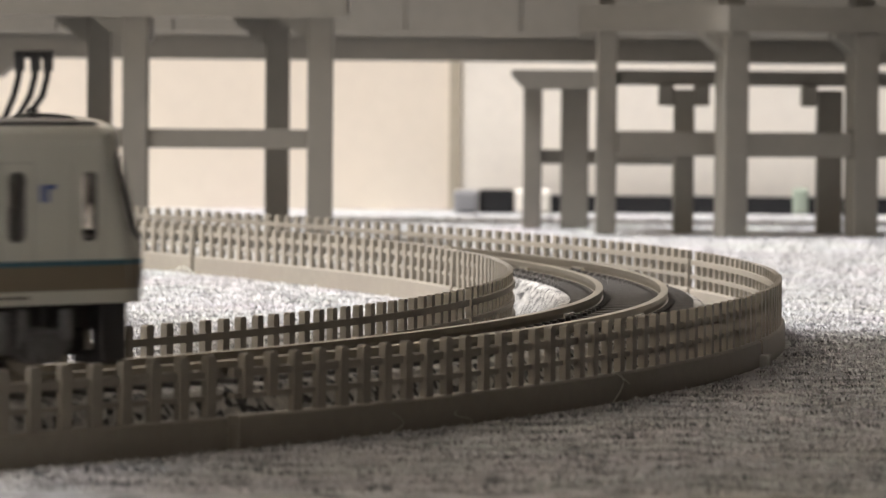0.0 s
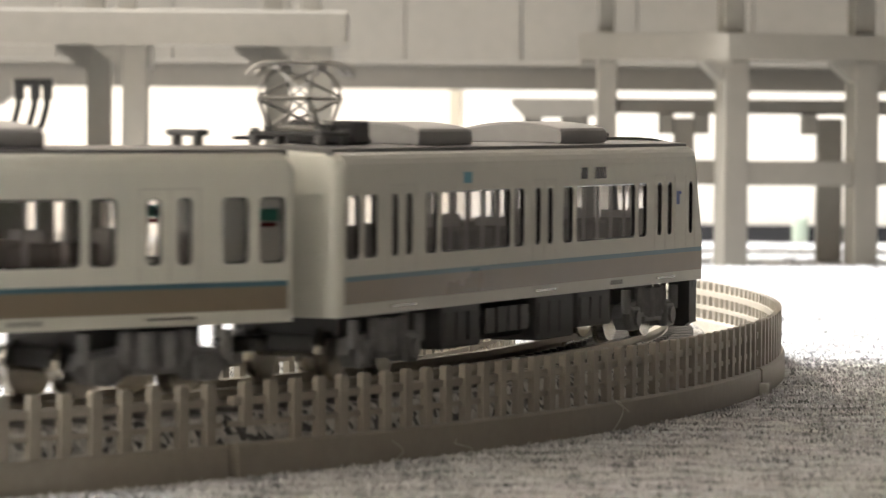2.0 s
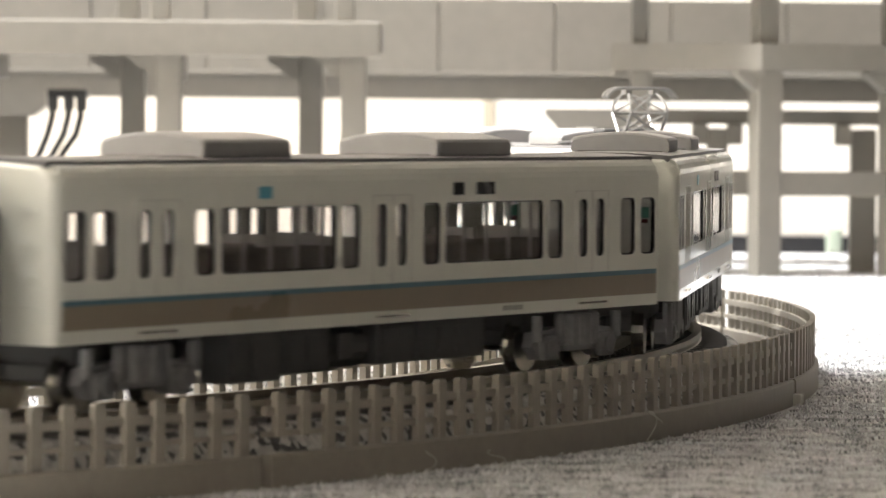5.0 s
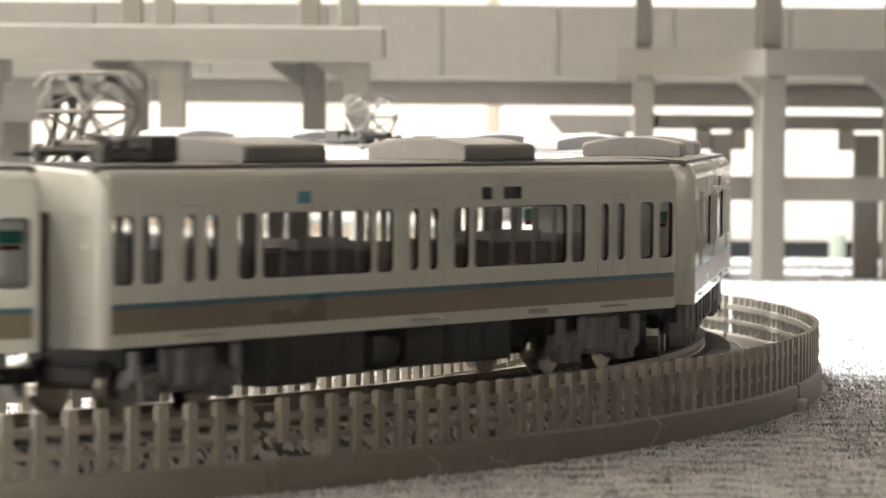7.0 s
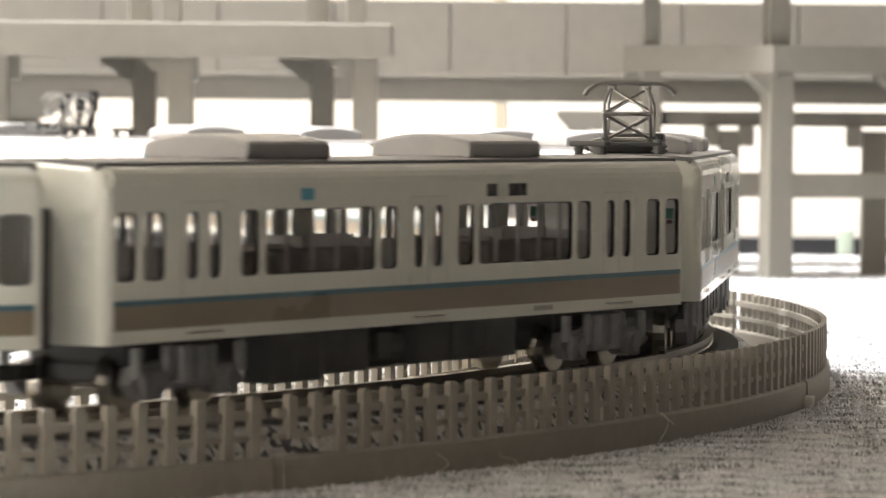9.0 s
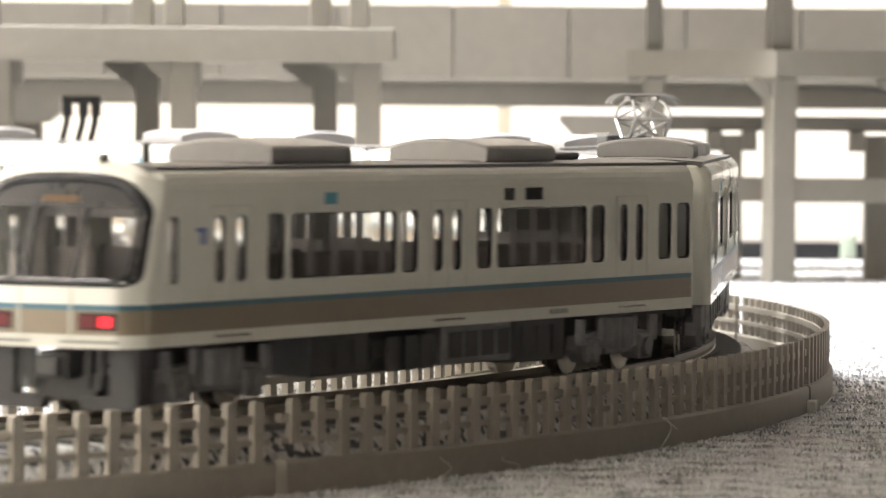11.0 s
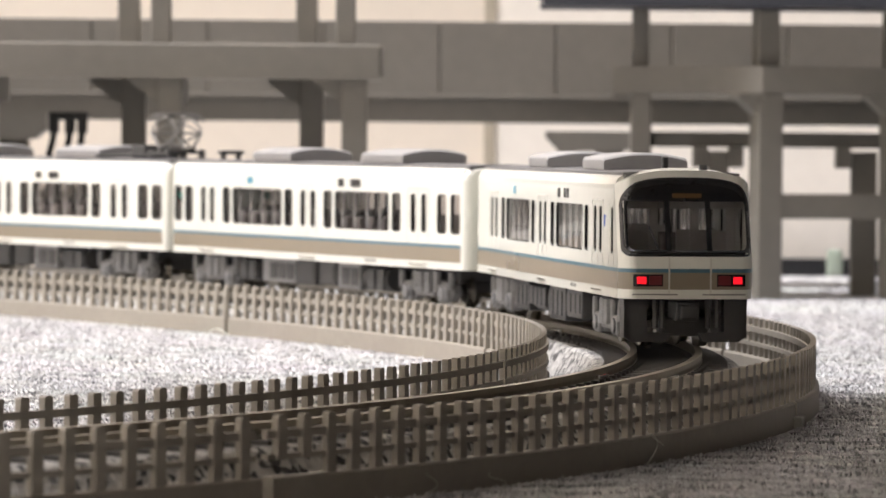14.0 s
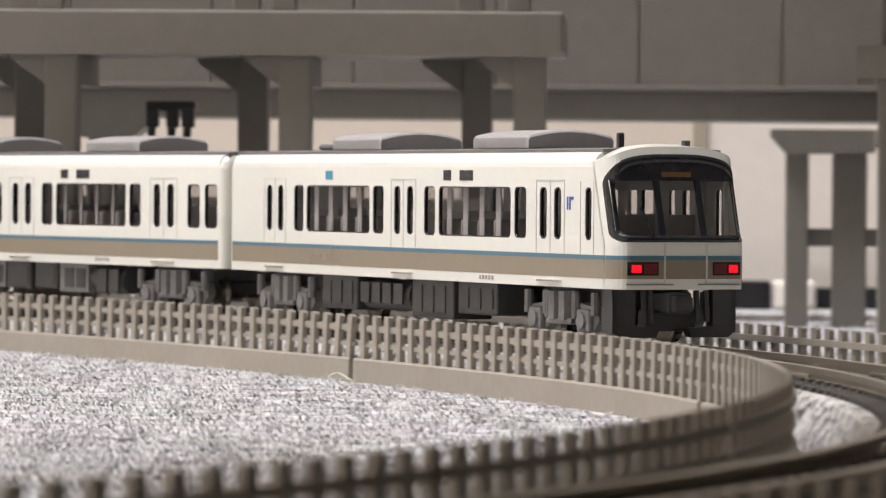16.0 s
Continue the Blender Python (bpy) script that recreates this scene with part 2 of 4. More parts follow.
def sweep(bm, profile, path):
    """Carries a closed (across, up) profile along path, a list of (x, y, nx, ny) with the outward normal."""
    rings = [[bm.verts.new((x + nx * u, y + ny * u, v)) for u, v in profile] for x, y, nx, ny in path]
    n = len(profile)
    for a, b in zip(rings, rings[1:]):
        for i in range(n):
            bm.faces.new((a[i], a[(i + 1) % n], b[(i + 1) % n], b[i]))
    bm.faces.new(rings[0])
    bm.faces.new(rings[-1])
    bmesh.ops.recalc_face_normals(bm, faces=bm.faces)


# ---- the plan of the track: three arcs, tangent to one another (mm) ----
CX, CY, R1, R2 = -293.7, 650.9, 326.5, 841.0
TURN_1, TURN_2 = 0.396, 0.785
RAIL_TOP = 7.2
LEN_1 = R1 * TURN_1
LEN_2 = LEN_1 + R2 * (TURN_2 - TURN_1)


def heading(s):
    if s < LEN_1:
        return s / R1
    if s < LEN_2:
        return TURN_1 + (s - LEN_1) / R2
    return TURN_2 + (s - LEN_2) / R1


def along(a):
    """Arc length at the heading a."""
    if a < TURN_1:
        return a * R1
    if a < TURN_2:
        return LEN_1 + (a - TURN_1) * R2
    return LEN_2 + (a - TURN_2) * R1


def track_point(s, off=0.0):
    """(x, y, nx, ny) at arc length s and off to the outer side."""
    a = heading(s)
    c, d = math.cos(a), math.sin(a)
    x, y = CX + R1 * c, CY + R1 * d
    if s >= LEN_1:
        b = min(a, TURN_2)
        x = CX + R1 * math.cos(TURN_1) + R2 * (math.cos(b) - math.cos(TURN_1))
        y = CY + R1 * math.sin(TURN_1) + R2 * (math.sin(b) - math.sin(TURN_1))
        if s >= LEN_2:
            x += R1 * (c - math.cos(TURN_2))
            y += R1 * (d - math.sin(TURN_2))
    return x + c * off, y + d * off, c, d


# ---- room ----
def room_panel(name, dims, material, label, category):
    return tagged(part(name, boxed(*dims), material), label, category, kind="structure")


BACK = 1245
floor = tagged(part("floor", boxed(-2200, 160, -1500, BACK + 20, -30, -0.0), CARPET), "grey flecked short-pile carpet floor", "floor", kind="structure")
room_panel("wall_back", (-2200, 12.4, BACK, BACK + 60, -30, 2400), CREAM, "cream papered wall behind the viaduct", "wall")
room_panel("wall_back_side", (15.6, 160, BACK, BACK + 60, -30, 2400), WHITE_WALL, "white textured papered wall beside the trim", "wall")
room_panel("trim", (12.4, 15.6, BACK - 0.6, BACK + 40, -30, 2400), TRIM, "narrow wooden wall trim strip", "trim")
room_panel("wall_west", (-2260, -2200, -1500, BACK, -30, 2400), WHITE_WALL, "plain white papered wall", "wall")
# The east wall is out of view, set near and dark to cut bounce light.
room_panel("wall_east_blocker", (160, 220, -1500, BACK, -30, 2400), DARK_WALL, "unseen dark wall added to cut bounce light from the right", "wall")
room_panel("wall_south", (-2200, 160, -1560, -1500, -30, 2400), WHITE_WALL, "plain white papered wall", "wall")
room_panel("ceiling", (-2260, 220, -1560, BACK + 60, 2400, 2440), CEILING, "plain white papered ceiling", "ceiling")
room_panel("baseboard", (34, 160, BACK - 14, BACK - 2, -1, 4.7), BLACK, "black skirting strip along the foot of the wall", "baseboard")


# Unseen table, added only to shade the near carpet and cars.
def low_table():
    t = thing("low_table", "unseen low table added to shade the near track", "table")
    part("tabletop", boxed(-110, 156, -170, 658.5, 182, 204, bevel=4), TABLE, t)
    for x in (-84, 130):
        for y in (-140, 170):
            part("leg", boxed(x - 14, x + 14, y - 14, y + 14, 0, 182, bevel=3), TABLE, t)


low_table()


# ---- carpet pile ----
def carpet_pile(name, count, x0, x1, y0, y1, height, seed, keep):
    """Short bent fibres standing on the carpet; keep(x, y) says where they may grow."""
    rng = np.random.default_rng(seed)
    pts = rng.uniform((x0, y0), (x1, y1), (count, 2))
    pts = pts[[keep(x, y) for x, y in pts]]
    n = len(pts)
    turn = rng.uniform(0, 2 * np.pi, n)
    lean = rng.uniform(0.2, 1.3, n)
    h = rng.uniform(0.5, 1.0, n) * height
    w = rng.uniform(0.07, 0.15, n)
    d = np.stack([np.cos(turn), np.sin(turn), np.zeros(n)], 1)
    side = np.stack([-np.sin(turn + 0.7), np.cos(turn + 0.7), np.zeros(n)], 1) * w[:, None]
    root = np.c_[pts, np.full(n, -0.1)]
    mid = root + d * (lean * h * 0.35)[:, None] + np.c_[np.zeros((n, 2)), h * 0.75]
    tip = root + d * (lean * h * 1.1)[:, None] + np.c_[np.zeros((n, 2)), h * 0.9]
    verts = np.stack([root - side, root + side, mid - side, mid + side, tip], 1).reshape(-1, 3) * MM
    base = np.arange(n) * 5
    faces = []
    for b in base:
        faces.append((b, b + 1, b + 3, b + 2))
        faces.append((b + 2, b + 3, b + 4))
    mesh = bpy.data.meshes.new(name)
    mesh.from_pydata(verts.tolist(), [], faces)
    mesh.materials.append(FIBRE)
    return tagged(new(name, mesh), "matted grey and white carpet fibres", "carpet pile", kind="stuff")


def off_track(x, y):
    """Whether a point lies clear of the sleepers and fences."""
    a = math.atan2(y - CY, x - CX)
    r = math.hypot(x - CX, y - CY)
    if a > TURN_1:
        c2x = CX + (R1 - R2) * math.cos(TURN_1)
        c2y = CY + (R1 - R2) * math.sin(TURN_1)
        r = math.hypot(x - c2x, y - c2y) - R2 + R1
    d = r - R1
    return not (-12.9 < d < 12.9 or 19.3 < d < 22.2 or -19.0 < d < -16.0)


carpet_pile("carpet_pile", 90000, -70, 122, 395, 700, 0.7, 3, off_track)
carpet_pile("carpet_pile", 52000, -125, 110, 700, 960, 0.75, 4, off_track)
carpet_pile("carpet_pile", 9000, -110, 150, 960, 1180, 1.1, 5, off_track)


# ---- track ----
def sleeper_mesh():
    bm = bmesh.new()
    box(bm, -8.7, 8.7, -0.85, 0.85, 4.7, 5.6)
    for u in (-5.6, -3.6, 3.6, 5.6):
        box(bm, u - 0.45, u + 0.45, -0.6, 0.6, 5.5, 5.95)
    o = part("sleeper", bm, SLEEPER)
    mesh = o.data
    bpy.data.objects.remove(o)
    return mesh


def build_track():
    track = thing("model_railway_track", "curved model railway track on a speckled grey ballast roadbed", "track")
    for off in (-4.6, 4.6):
        bm = bmesh.new()
        prof = [(off - 0.9, 5.3), (off + 0.9, 5.3), (off + 0.9, 5.7), (off + 0.3, 5.9), (off + 0.5, 6.5), (off + 0.5, RAIL_TOP),
                (off - 0.5, RAIL_TOP), (off - 0.5, 6.5), (off - 0.3, 5.9), (off - 0.9, 5.7)]
        sweep(bm, prof, [track_point(s) for s in np.arange(-1040, 960, 8.0)])
        part("rail", bm, RAIL, track, "bare nickel rail")
    for s in (-70.0, 74.0, 218.0, -214.0):
        for off in (-4.6, 4.6):
            x, y, nx, ny = track_point(s, off)
            j = part("rail_joiner", boxed(-3, 3, -1.0, 1.0, 5.2, 6.4, bevel=0.2), STEEL, track, "bright metal rail joiner")
            j.matrix_basis = Matrix.Translation((x * MM, y * MM, 0)) @ pose(0, 0, 0, 0, 0, math.degrees(math.atan2(nx, -ny)))
    bm = bmesh.new()
    sweep(bm, [(-12.8, 0.0), (12.8, 0.0), (12.7, 0.7), (10.4, 4.8), (9.8, 5.1), (-9.8, 5.1), (-10.4, 4.8), (-12.7, 0.7)], [track_point(s) for s in np.arange(-1040, 960, 8.0)])
    part("roadbed", bm, BALLAST, track, "speckled grey moulded ballast roadbed")
    mesh = sleeper_mesh()
    far = bmesh.new()
    for s in np.arange(-1036, 956, 4.4):
        x, y, nx, ny = track_point(s)
        m = Matrix.Translation((x * MM, y * MM, 0)) @ pose(0, 0, 0, 0, 0, math.degrees(math.atan2(ny, nx)))
        if -520 < s < 480:
            o = part("sleeper", None, SLEEPER, track, keep=mesh)
            o.matrix_basis = m
        else:
            made = box(far, -7.9, 7.9, -0.85, 0.85, 4.7, 5.55)
            bmesh.ops.transform(far, matrix=Matrix.Translation((x, y, 0)) @ pose(0, 0, 0, 0, 0, math.degrees(math.atan2(ny, nx))), verts=made)
    tagged(part("sleepers_beyond", far, SLEEPER, track), kind="stuff")


build_track()


# ---- fences ----
FENCE_TOP = 9.4


def picket_mesh(name, foot):
    """A flat post with a slightly rounded head; foot: the height at which it starts."""
    bm = bmesh.new()
    prism(bm, [(-0.7, foot), (0.7, foot), (0.7, FENCE_TOP - 0.2), (0.5, FENCE_TOP), (-0.5, FENCE_TOP), (-0.7, FENCE_TOP - 0.2)], "y", -0.4, 0.4)
    o = part(name, bm, FENCE)
    mesh = o.data
    bpy.data.objects.remove(o)
    return mesh


PICKET, SHORT_PICKET = picket_mesh("picket", 2.0), picket_mesh("picket", 4.95)


def fence_section(off, out, a0, a1, group, lean=0.0):
    """One moulded length of fence between two headings; out: +1 posts face away from the curve's centre."""
    f = thing("model_fence", "beige moulded plastic picket fence section standing on the carpet", "fence", group)
    s0, s1 = along(radians(a0)), along(radians(a1))
    steps = np.linspace(s0 + 0.8, s1 - 0.8, 60)
    path = [track_point(s, off) for s in steps]
    walked = [0.0]
    for p, q in zip(path, path[1:]):
        walked.append(walked[-1] + math.hypot(q[0] - p[0], q[1] - p[1]))
    length = walked[-1]
    w = -out * 0.32
    for z0, z1 in ((7.1, 7.95), (4.95, 5.55)):
        bm = bmesh.new()
        lo, hi = sorted((w - 0.4, w + 0.4))
        sweep(bm, [(lo, z0), (hi, z0), (hi, z1), (lo, z1)], path)
        part("fence_rail", bm, FENCE, f)
    bm = bmesh.new()
    sweep(bm, [(-0.9, 0.0), (0.9, 0.0), (0.85, 3.1), (0.6, 3.35), (-0.6, 3.35), (-0.85, 3.1)], path)
    part("base_strip", bm, FENCE, f, "solid beige base strip")
    n = max(2, round(length / 4.05))
    for k in range(n):
        d = (k + 0.5) * length / n
        s = float(np.interp(d, walked, steps))
        x, y, nx, ny = track_point(s, off)
        o = part("picket", None, FENCE, f, keep=SHORT_PICKET if out > 0 and a0 == -37.2 and k < 2 else PICKET)
        jit = random.uniform(-0.6, 0.6)
        bend = lean * max(0.0, 1 - k / 9.0)
        o.matrix_basis = Matrix.Translation((x * MM, y * MM, 0)) @ pose(0, 0, 0, 0, 0, math.degrees(math.atan2(ny, nx)) - 90 + jit) @ pose(0, 0, 0, 0, bend + jit, 0)
    for at in (0, -1):
        if (a0, a1)[at] not in (-12.5, -12.3, 11.4, 12.2):
            continue
        x, y, nx, ny = path[at]
        o = part("joint_tab", boxed(-1.5, 1.5, -1.0 if out > 0 else -1.9, 1.9 if out > 0 else 1.0, 0, 1.5, bevel=0.3), GANGWAY if a1 in (-12.5, -12.3) and at == -1 else FENCE, f, "moulded joint tab")
        o.matrix_basis = Matrix.Translation((x * MM, y * MM, 0)) @ pose(0, 0, 0, 0, 0, math.degrees(math.atan2(ny, nx)) - 90)


OUTER = [-86, -61.7, -37.2, -12.3, 11.4, 26.9, 36, 45]
INNER = [-86, -61.7, -37.2, -12.5, 12.2, 27.6, 36.5, 45]
for a0, a1 in zip(OUTER, OUTER[1:]):
    fence_section(20.6, 1, a0, a1, "fence sections along the outer side of the track")
for a0, a1 in zip(INNER, INNER[1:]):
    fence_section(-17.4, -1, a0, a1, "fence sections along the inner side of the track", lean=9.0 if a0 in (12.2, 27.6) else 0.0)


# ---- viaducts in the background ----
def column(bm_name, x0, x1, y0, y1, z0, z1, parent):
    return part(bm_name, boxed(x0, x1, y0, y1, z0, z1, bevel=0.35), VIADUCT, parent)


def haunch(x_at, reach, y0, y1, top, drop, parent):
    bm = bmesh.new()
    prism(bm, [(x_at, top), (x_at, top - drop), (x_at + reach, top - 0.8), (x_at + reach, top)], "y", y0, y1)
    part("haunch", bm, VIADUCT, parent)


def left_viaduct():
    """A long two-storey rigid frame that runs off to one side."""
    v = thing("model_viaduct", "grey plastic model viaduct frame with cross beams and upper posts", "viaduct", "model viaducts")
    front, back = 985, 1017
    for k in range(5):
        x = -21.4 - 40.6 * k
        column("column", x, x + 5.6, front, front + 6.5, 0, 50, v)
        haunch(x, -6.5, front + 0.6, front + 5.8, 49.9, 5.5, v)
        xb = -31.6 - 40.4 * k
        column("column", xb, xb + 5.4, back, back + 6.0, 0, 50, v)
        haunch(xb, -7.2, back + 0.5, back + 5.5, 49.9, 6.0, v)
        column("upper_post", x - 1.5, x + 2.9, front + 1, front + 5.5, 57.4, 110, v)
        column("upper_post", xb - 1.0, xb + 3.9, back + 1, back + 5.5, 57.4, 110, v)
        if k < 4:
            part("brace", boxed(x - 35.0, x, front + 1.2, front + 5.2, 20.9, 25.1, bevel=0.3), VIADUCT, v)
        part("cross_beam", boxed(x + 0.6, x + 4.8, front + 6.5, back + 6, 44.5, 49.9, bevel=0.3), VIADUCT, v)
    part("deck", boxed(-215, -12.8, front - 1.5, back + 8, 50.0, 57.4, bevel=0.5), VIADUCT, v)
    part("deck_lip", boxed(-215, -12.4, front - 2.1, front - 1.5, 49.6, 50.6), VIADUCT, v)


def right_viaduct():
    """A portal seen by its corner: one short side, and a long side that turns away from the lamp."""
    v = thing("model_viaduct", "grey plastic model viaduct portal with braces and upper posts", "viaduct", "model viaducts")
    y0 = 1043
    turn = 20.0
    run = Vector((math.cos(radians(turn)), math.sin(radians(turn))))

    def turned(name, u0, u1, d0, d1, z0, z1, bevel=0.35):
        """A box by the long side: u along it from the corner, d behind it."""
        o = part(name, boxed(u0, u1, d0, d1, z0, z1, bevel=bevel), VIADUCT, v)
        o.matrix_basis = pose(74.4 * MM, y0 * MM, 0, 0, 0, turn)
        return o

    def turned_haunch(u, reach):
        bm = bmesh.new()
        prism(bm, [(u, 47.9), (u, 42.9), (u + reach, 47.1), (u + reach, 47.9)], "y", 0.7, 5.2)
        part("haunch", bm, VIADUCT, v).matrix_basis = pose(74.4 * MM, y0 * MM, 0, 0, 0, turn)

    column("column", 45.3, 50.0, y0 + 14, y0 + 20, 0, 48, v)
    column("upper_post", 45.5, 49.4, y0 + 15, y0 + 19.4, 54.4, 67.8, v)
    for k, u in enumerate((0.0, 33.6, 67.5)):
        turned("column", u, u + 6.2, 0, 6, 0, 48)
        turned("upper_post", u + 0.2, u + 5.6, 1, 5.4, 54.4, 67.6)
        turned_haunch(u, -5.0)
        if k:
            turned_haunch(u + 6.2, 5.5)
            turned("brace", u - 27.4, u, 1.0, 4.5, 18.8, 24.6, 0.3)
    part("brace", boxed(50.0, 74.4, y0 + 12.0, y0 + 15.5, 18.8, 24.6, bevel=0.3), VIADUCT, v)
    end = Vector((75.0, y0 - 1.5)) + run * 84
    bm = bmesh.new()
    prism(bm, [(40.9, y0 + 15), (75.0, y0 - 1.5), tuple(end), (end.x - 8, end.y + 24), (44.0, y0 + 45)], "z", 48.0, 54.3)
    part("deck", bm, VIADUCT, v)
    part("deck_tab", boxed(40.9, 44.6, y0 + 15, y0 + 20, 46.6, 48.0, bevel=0.2), VIADUCT, v)
    part("deck_tab", boxed(72.4, 76.4, y0, y0 + 6, 46.6, 48.0, bevel=0.2), VIADUCT, v)


def upper_span():
    """The dark underside of a second deck, carried by the portal's upper posts."""
    g = thing("model_track_span", "dark blue-grey track span resting on the portal's upper posts", "track span", "model viaducts")
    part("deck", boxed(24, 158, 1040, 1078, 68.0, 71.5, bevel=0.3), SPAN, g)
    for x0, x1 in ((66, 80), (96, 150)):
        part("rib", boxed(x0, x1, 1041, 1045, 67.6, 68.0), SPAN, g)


def rear_pier():
    """A lower pier that stands behind the portal."""
    v = thing("model_pier", "low grey plastic bridge pier behind the viaduct portal", "pier", "model viaducts")
    y = 1098
    for x, w, dy in ((29.1, 4.5, -2), (38.4, 6.7, 0), (64.2, 4.8, -30), (98.9, 6.1, -24)):
        column("column", x, x + w, y + dy, y + dy + 5, 0, 34.5, v)
    bm = bmesh.new()
    prism(bm, [(26.2, 38.9), (26.2, 37.4), (29.4, 34.0), (46.5, 34.4), (46.5, 38.9)], "y", y - 4, y + 8)
    part("pier_cap", bm, VIADUCT, v)
    part("cap_beam", boxed(46.3, 118, y - 26, y - 20, 35.4, 39.0, bevel=0.4), VIADUCT, v)
    part("cap_beam", boxed(46.3, 52, y - 26, y + 6, 35.4, 38.8, bevel=0.4), VIADUCT, v)
    part("brace", boxed(33.6, 66, y + 1, y + 4, 15.9, 19.4, bevel=0.3), VIADUCT, v)
    for x in (60.5, 68.9, 94.5):
        part("bracket", boxed(x, x + 3.6, y - 31, y - 26, 30.6, 35.4, bevel=0.3), VIADUCT, v)


def girder():
    g = thing("model_girder", "long grey plastic elevated track girder with panel joints", "girder", "model viaducts")
    y = 1126
    x = -320.0
    for k in range(16):
        part("wall_panel", boxed(x + 0.12, x + 28.98, y, y + 3.0, 47.6, 66.3, bevel=0.3), GIRDER, g)
        x += 29.1
    part("backing", boxed(-320, 145.4, y + 3.0, y + 4.0, 48.0, 66.0), GIRDER, g)
    part("ledge", boxed(-320, 145.6, y - 0.8, y + 40, 46.9, 48.0, bevel=0.2), GIRDER, g)
    part("web", boxed(-320, 145.6, y + 3, y + 34, 41.0, 46.9, bevel=0.3), GIRDER, g)
    for xs in (-250, -150):
        part("column", boxed(xs - 0.2, xs + 5.5, y + 14, y + 20, 0, 41, bevel=0.3), GIRDER, g)


def girder_pier():
    v = thing("model_pier", "grey plastic pier with a flat cap beside the cables", "pier", "model viaducts")
    bm = bmesh.new()
    prism(bm, [(-108, 42), (-108, 38.5), (-105, 36), (-95.5, 36), (-92.4, 38.5), (-92.4, 42)], "y", 1056, 1068)
    part("pier_cap", bm, VIADUCT, v)
    column("column", -104, -97, 1058, 1065, 0, 36.5, v)


girder_pier()
left_viaduct()
right_viaduct()
upper_span()
rear_pier()
girder()


# ---- clutter by the wall ----
def cable_bundle():
    c = thing("cable_bundle", "three black cables hanging from a black connector", "cable")
    part("connector", boxed(-88.5, -79.6, 1016, 1022, 40.3, 42.2, bevel=0.4), CABLE, c)
    for k, x in enumerate((-87.0, -83.4, -80.6)):
        bm = bmesh.new()
        tube(bm, [(x + dx - (0.6 * k if dz > 8 else 0), 1014.0, 40.0 - dz) for dx, dz in ((0, 0), (-0.2, 4), (-1.2, 8), (-2.8, 12), (-5.0, 16.5), (-7.5, 21), (-10.0, 27), (-13.0, 34), (-15.0, 39.2))], 0.75)
        part("cable", bm, CABLE, c)
        part("plug", boxed(x - 1.1, x + 1.1, 1013, 1016, 37.4, 40.9, bevel=0.3), CABLE, c)


def small_box(name, dims, material, label, category):
    bm = bmesh.new()
    box(bm, *dims, bevel=0.7)
    x0, x1, y0, y1, z0, z1 = dims
    box(bm, x0 + 1, x1 - 1, y0 - 0.4, y0 + 0.2, z0 + 1, z1 - 1, bevel=0.2)
    tagged(part(name, bm, material), label, category)


cable_bundle()
small_box("power_adapter", (20.5, 30.0, 1222, 1236, 0, 6.4), BLACK, "black power adapter on the floor by the wall", "adapter")
small_box("plastic_case", (13.6, 20.2, 1216, 1230, 0, 6.2), GREYBOX, "small grey plastic case on the floor", "case")
small_box("plastic_case", (30.6, 40.0, 1222, 1234, 0, 6.4), WHITE_WALL, "small white plastic case on the floor", "case")
small_box("green_case", (106.6, 111.0, 1229, 1231, 0, 7.4), GREEN, "small green plastic case by the wall", "case")


def lint_thread(pts, r, label):
    bm = bmesh.new()
    tube(bm, pts, r, 5)
    tagged(part("lint_thread", bm, GANGWAY), label, "lint")


def on_fence(a, off, z):
    x, y, nx, ny = track_point(along(radians(a)), off)
    return x, y, z


lint_thread([on_fence(-24.4 + 0.5 * u + 0.35 * math.sin(5 * u), 22.2, 3.4 * math.sin(1.9 * u) + 0.2) for u in np.linspace(0, 1.35, 18)], 0.07, "thin pale lint thread clinging to the fence")
lint_thread([on_fence(-33.0 + 0.3 * math.sin(4 * u) + 0.3 * u, 22.2, 2.2 * u + 0.1) for u in np.linspace(0, 1, 12)], 0.05, "thin pale lint thread clinging to the fence")
lint_thread([on_fence(-30.4 - 0.4 * u + 0.2 * math.sin(6 * u), 22.3, 1.6 * u + 0.1) for u in np.linspace(0, 1, 12)], 0.05, "thin pale lint thread clinging to the fence")
lint_thread([(-35 + 0.5 * k, 833 + 0.4 * math.sin(k), 0.8 + 0.9 * math.sin(k * 0.6)) for k in range(7)], 0.28, "curl of white lint on the carpet")
lint_thread([(-42 + 0.7 * k, 828 + 0.8 * math.sin(k), 0.9 + 0.5 * math.sin(k * 0.9)) for k in range(6)], 0.16, "curl of white lint on the carpet")


# ---- the train ----
HALF, BODY_W = 64.1, 9.75
SILL, EAVE, SHOULDER = 7.2, 22.7, 24.7
WIN_LO, WIN_HI = 13.35, 20.1
SHORT_WIN = [(6.8, 10.5), (35.4, 39.0)]
BIG_WIN = [(11.6, 34.3)]
DOOR_WIN = [(43.0, 45.1), (47.2, 49.3)]
END_WIN = [(53.4, 57.2), (58.6, 62.4)]


def mirrored(spans):
    return sorted([(-b, -a) for a, b in spans] + list(spans))


def rounded(x0, x1, z0, z1, r, n=3):
    out = []
    for cx, cz, start in ((x1 - r, z1 - r, 0), (x0 + r, z1 - r, 90), (x0 + r, z0 + r, 180), (x1 - r, z0 + r, 270)):
        for k in range(n + 1):
            a = radians(start + 90 * k / n)
            out.append((cx + r * math.cos(a), cz + r * math.sin(a)))
    return out


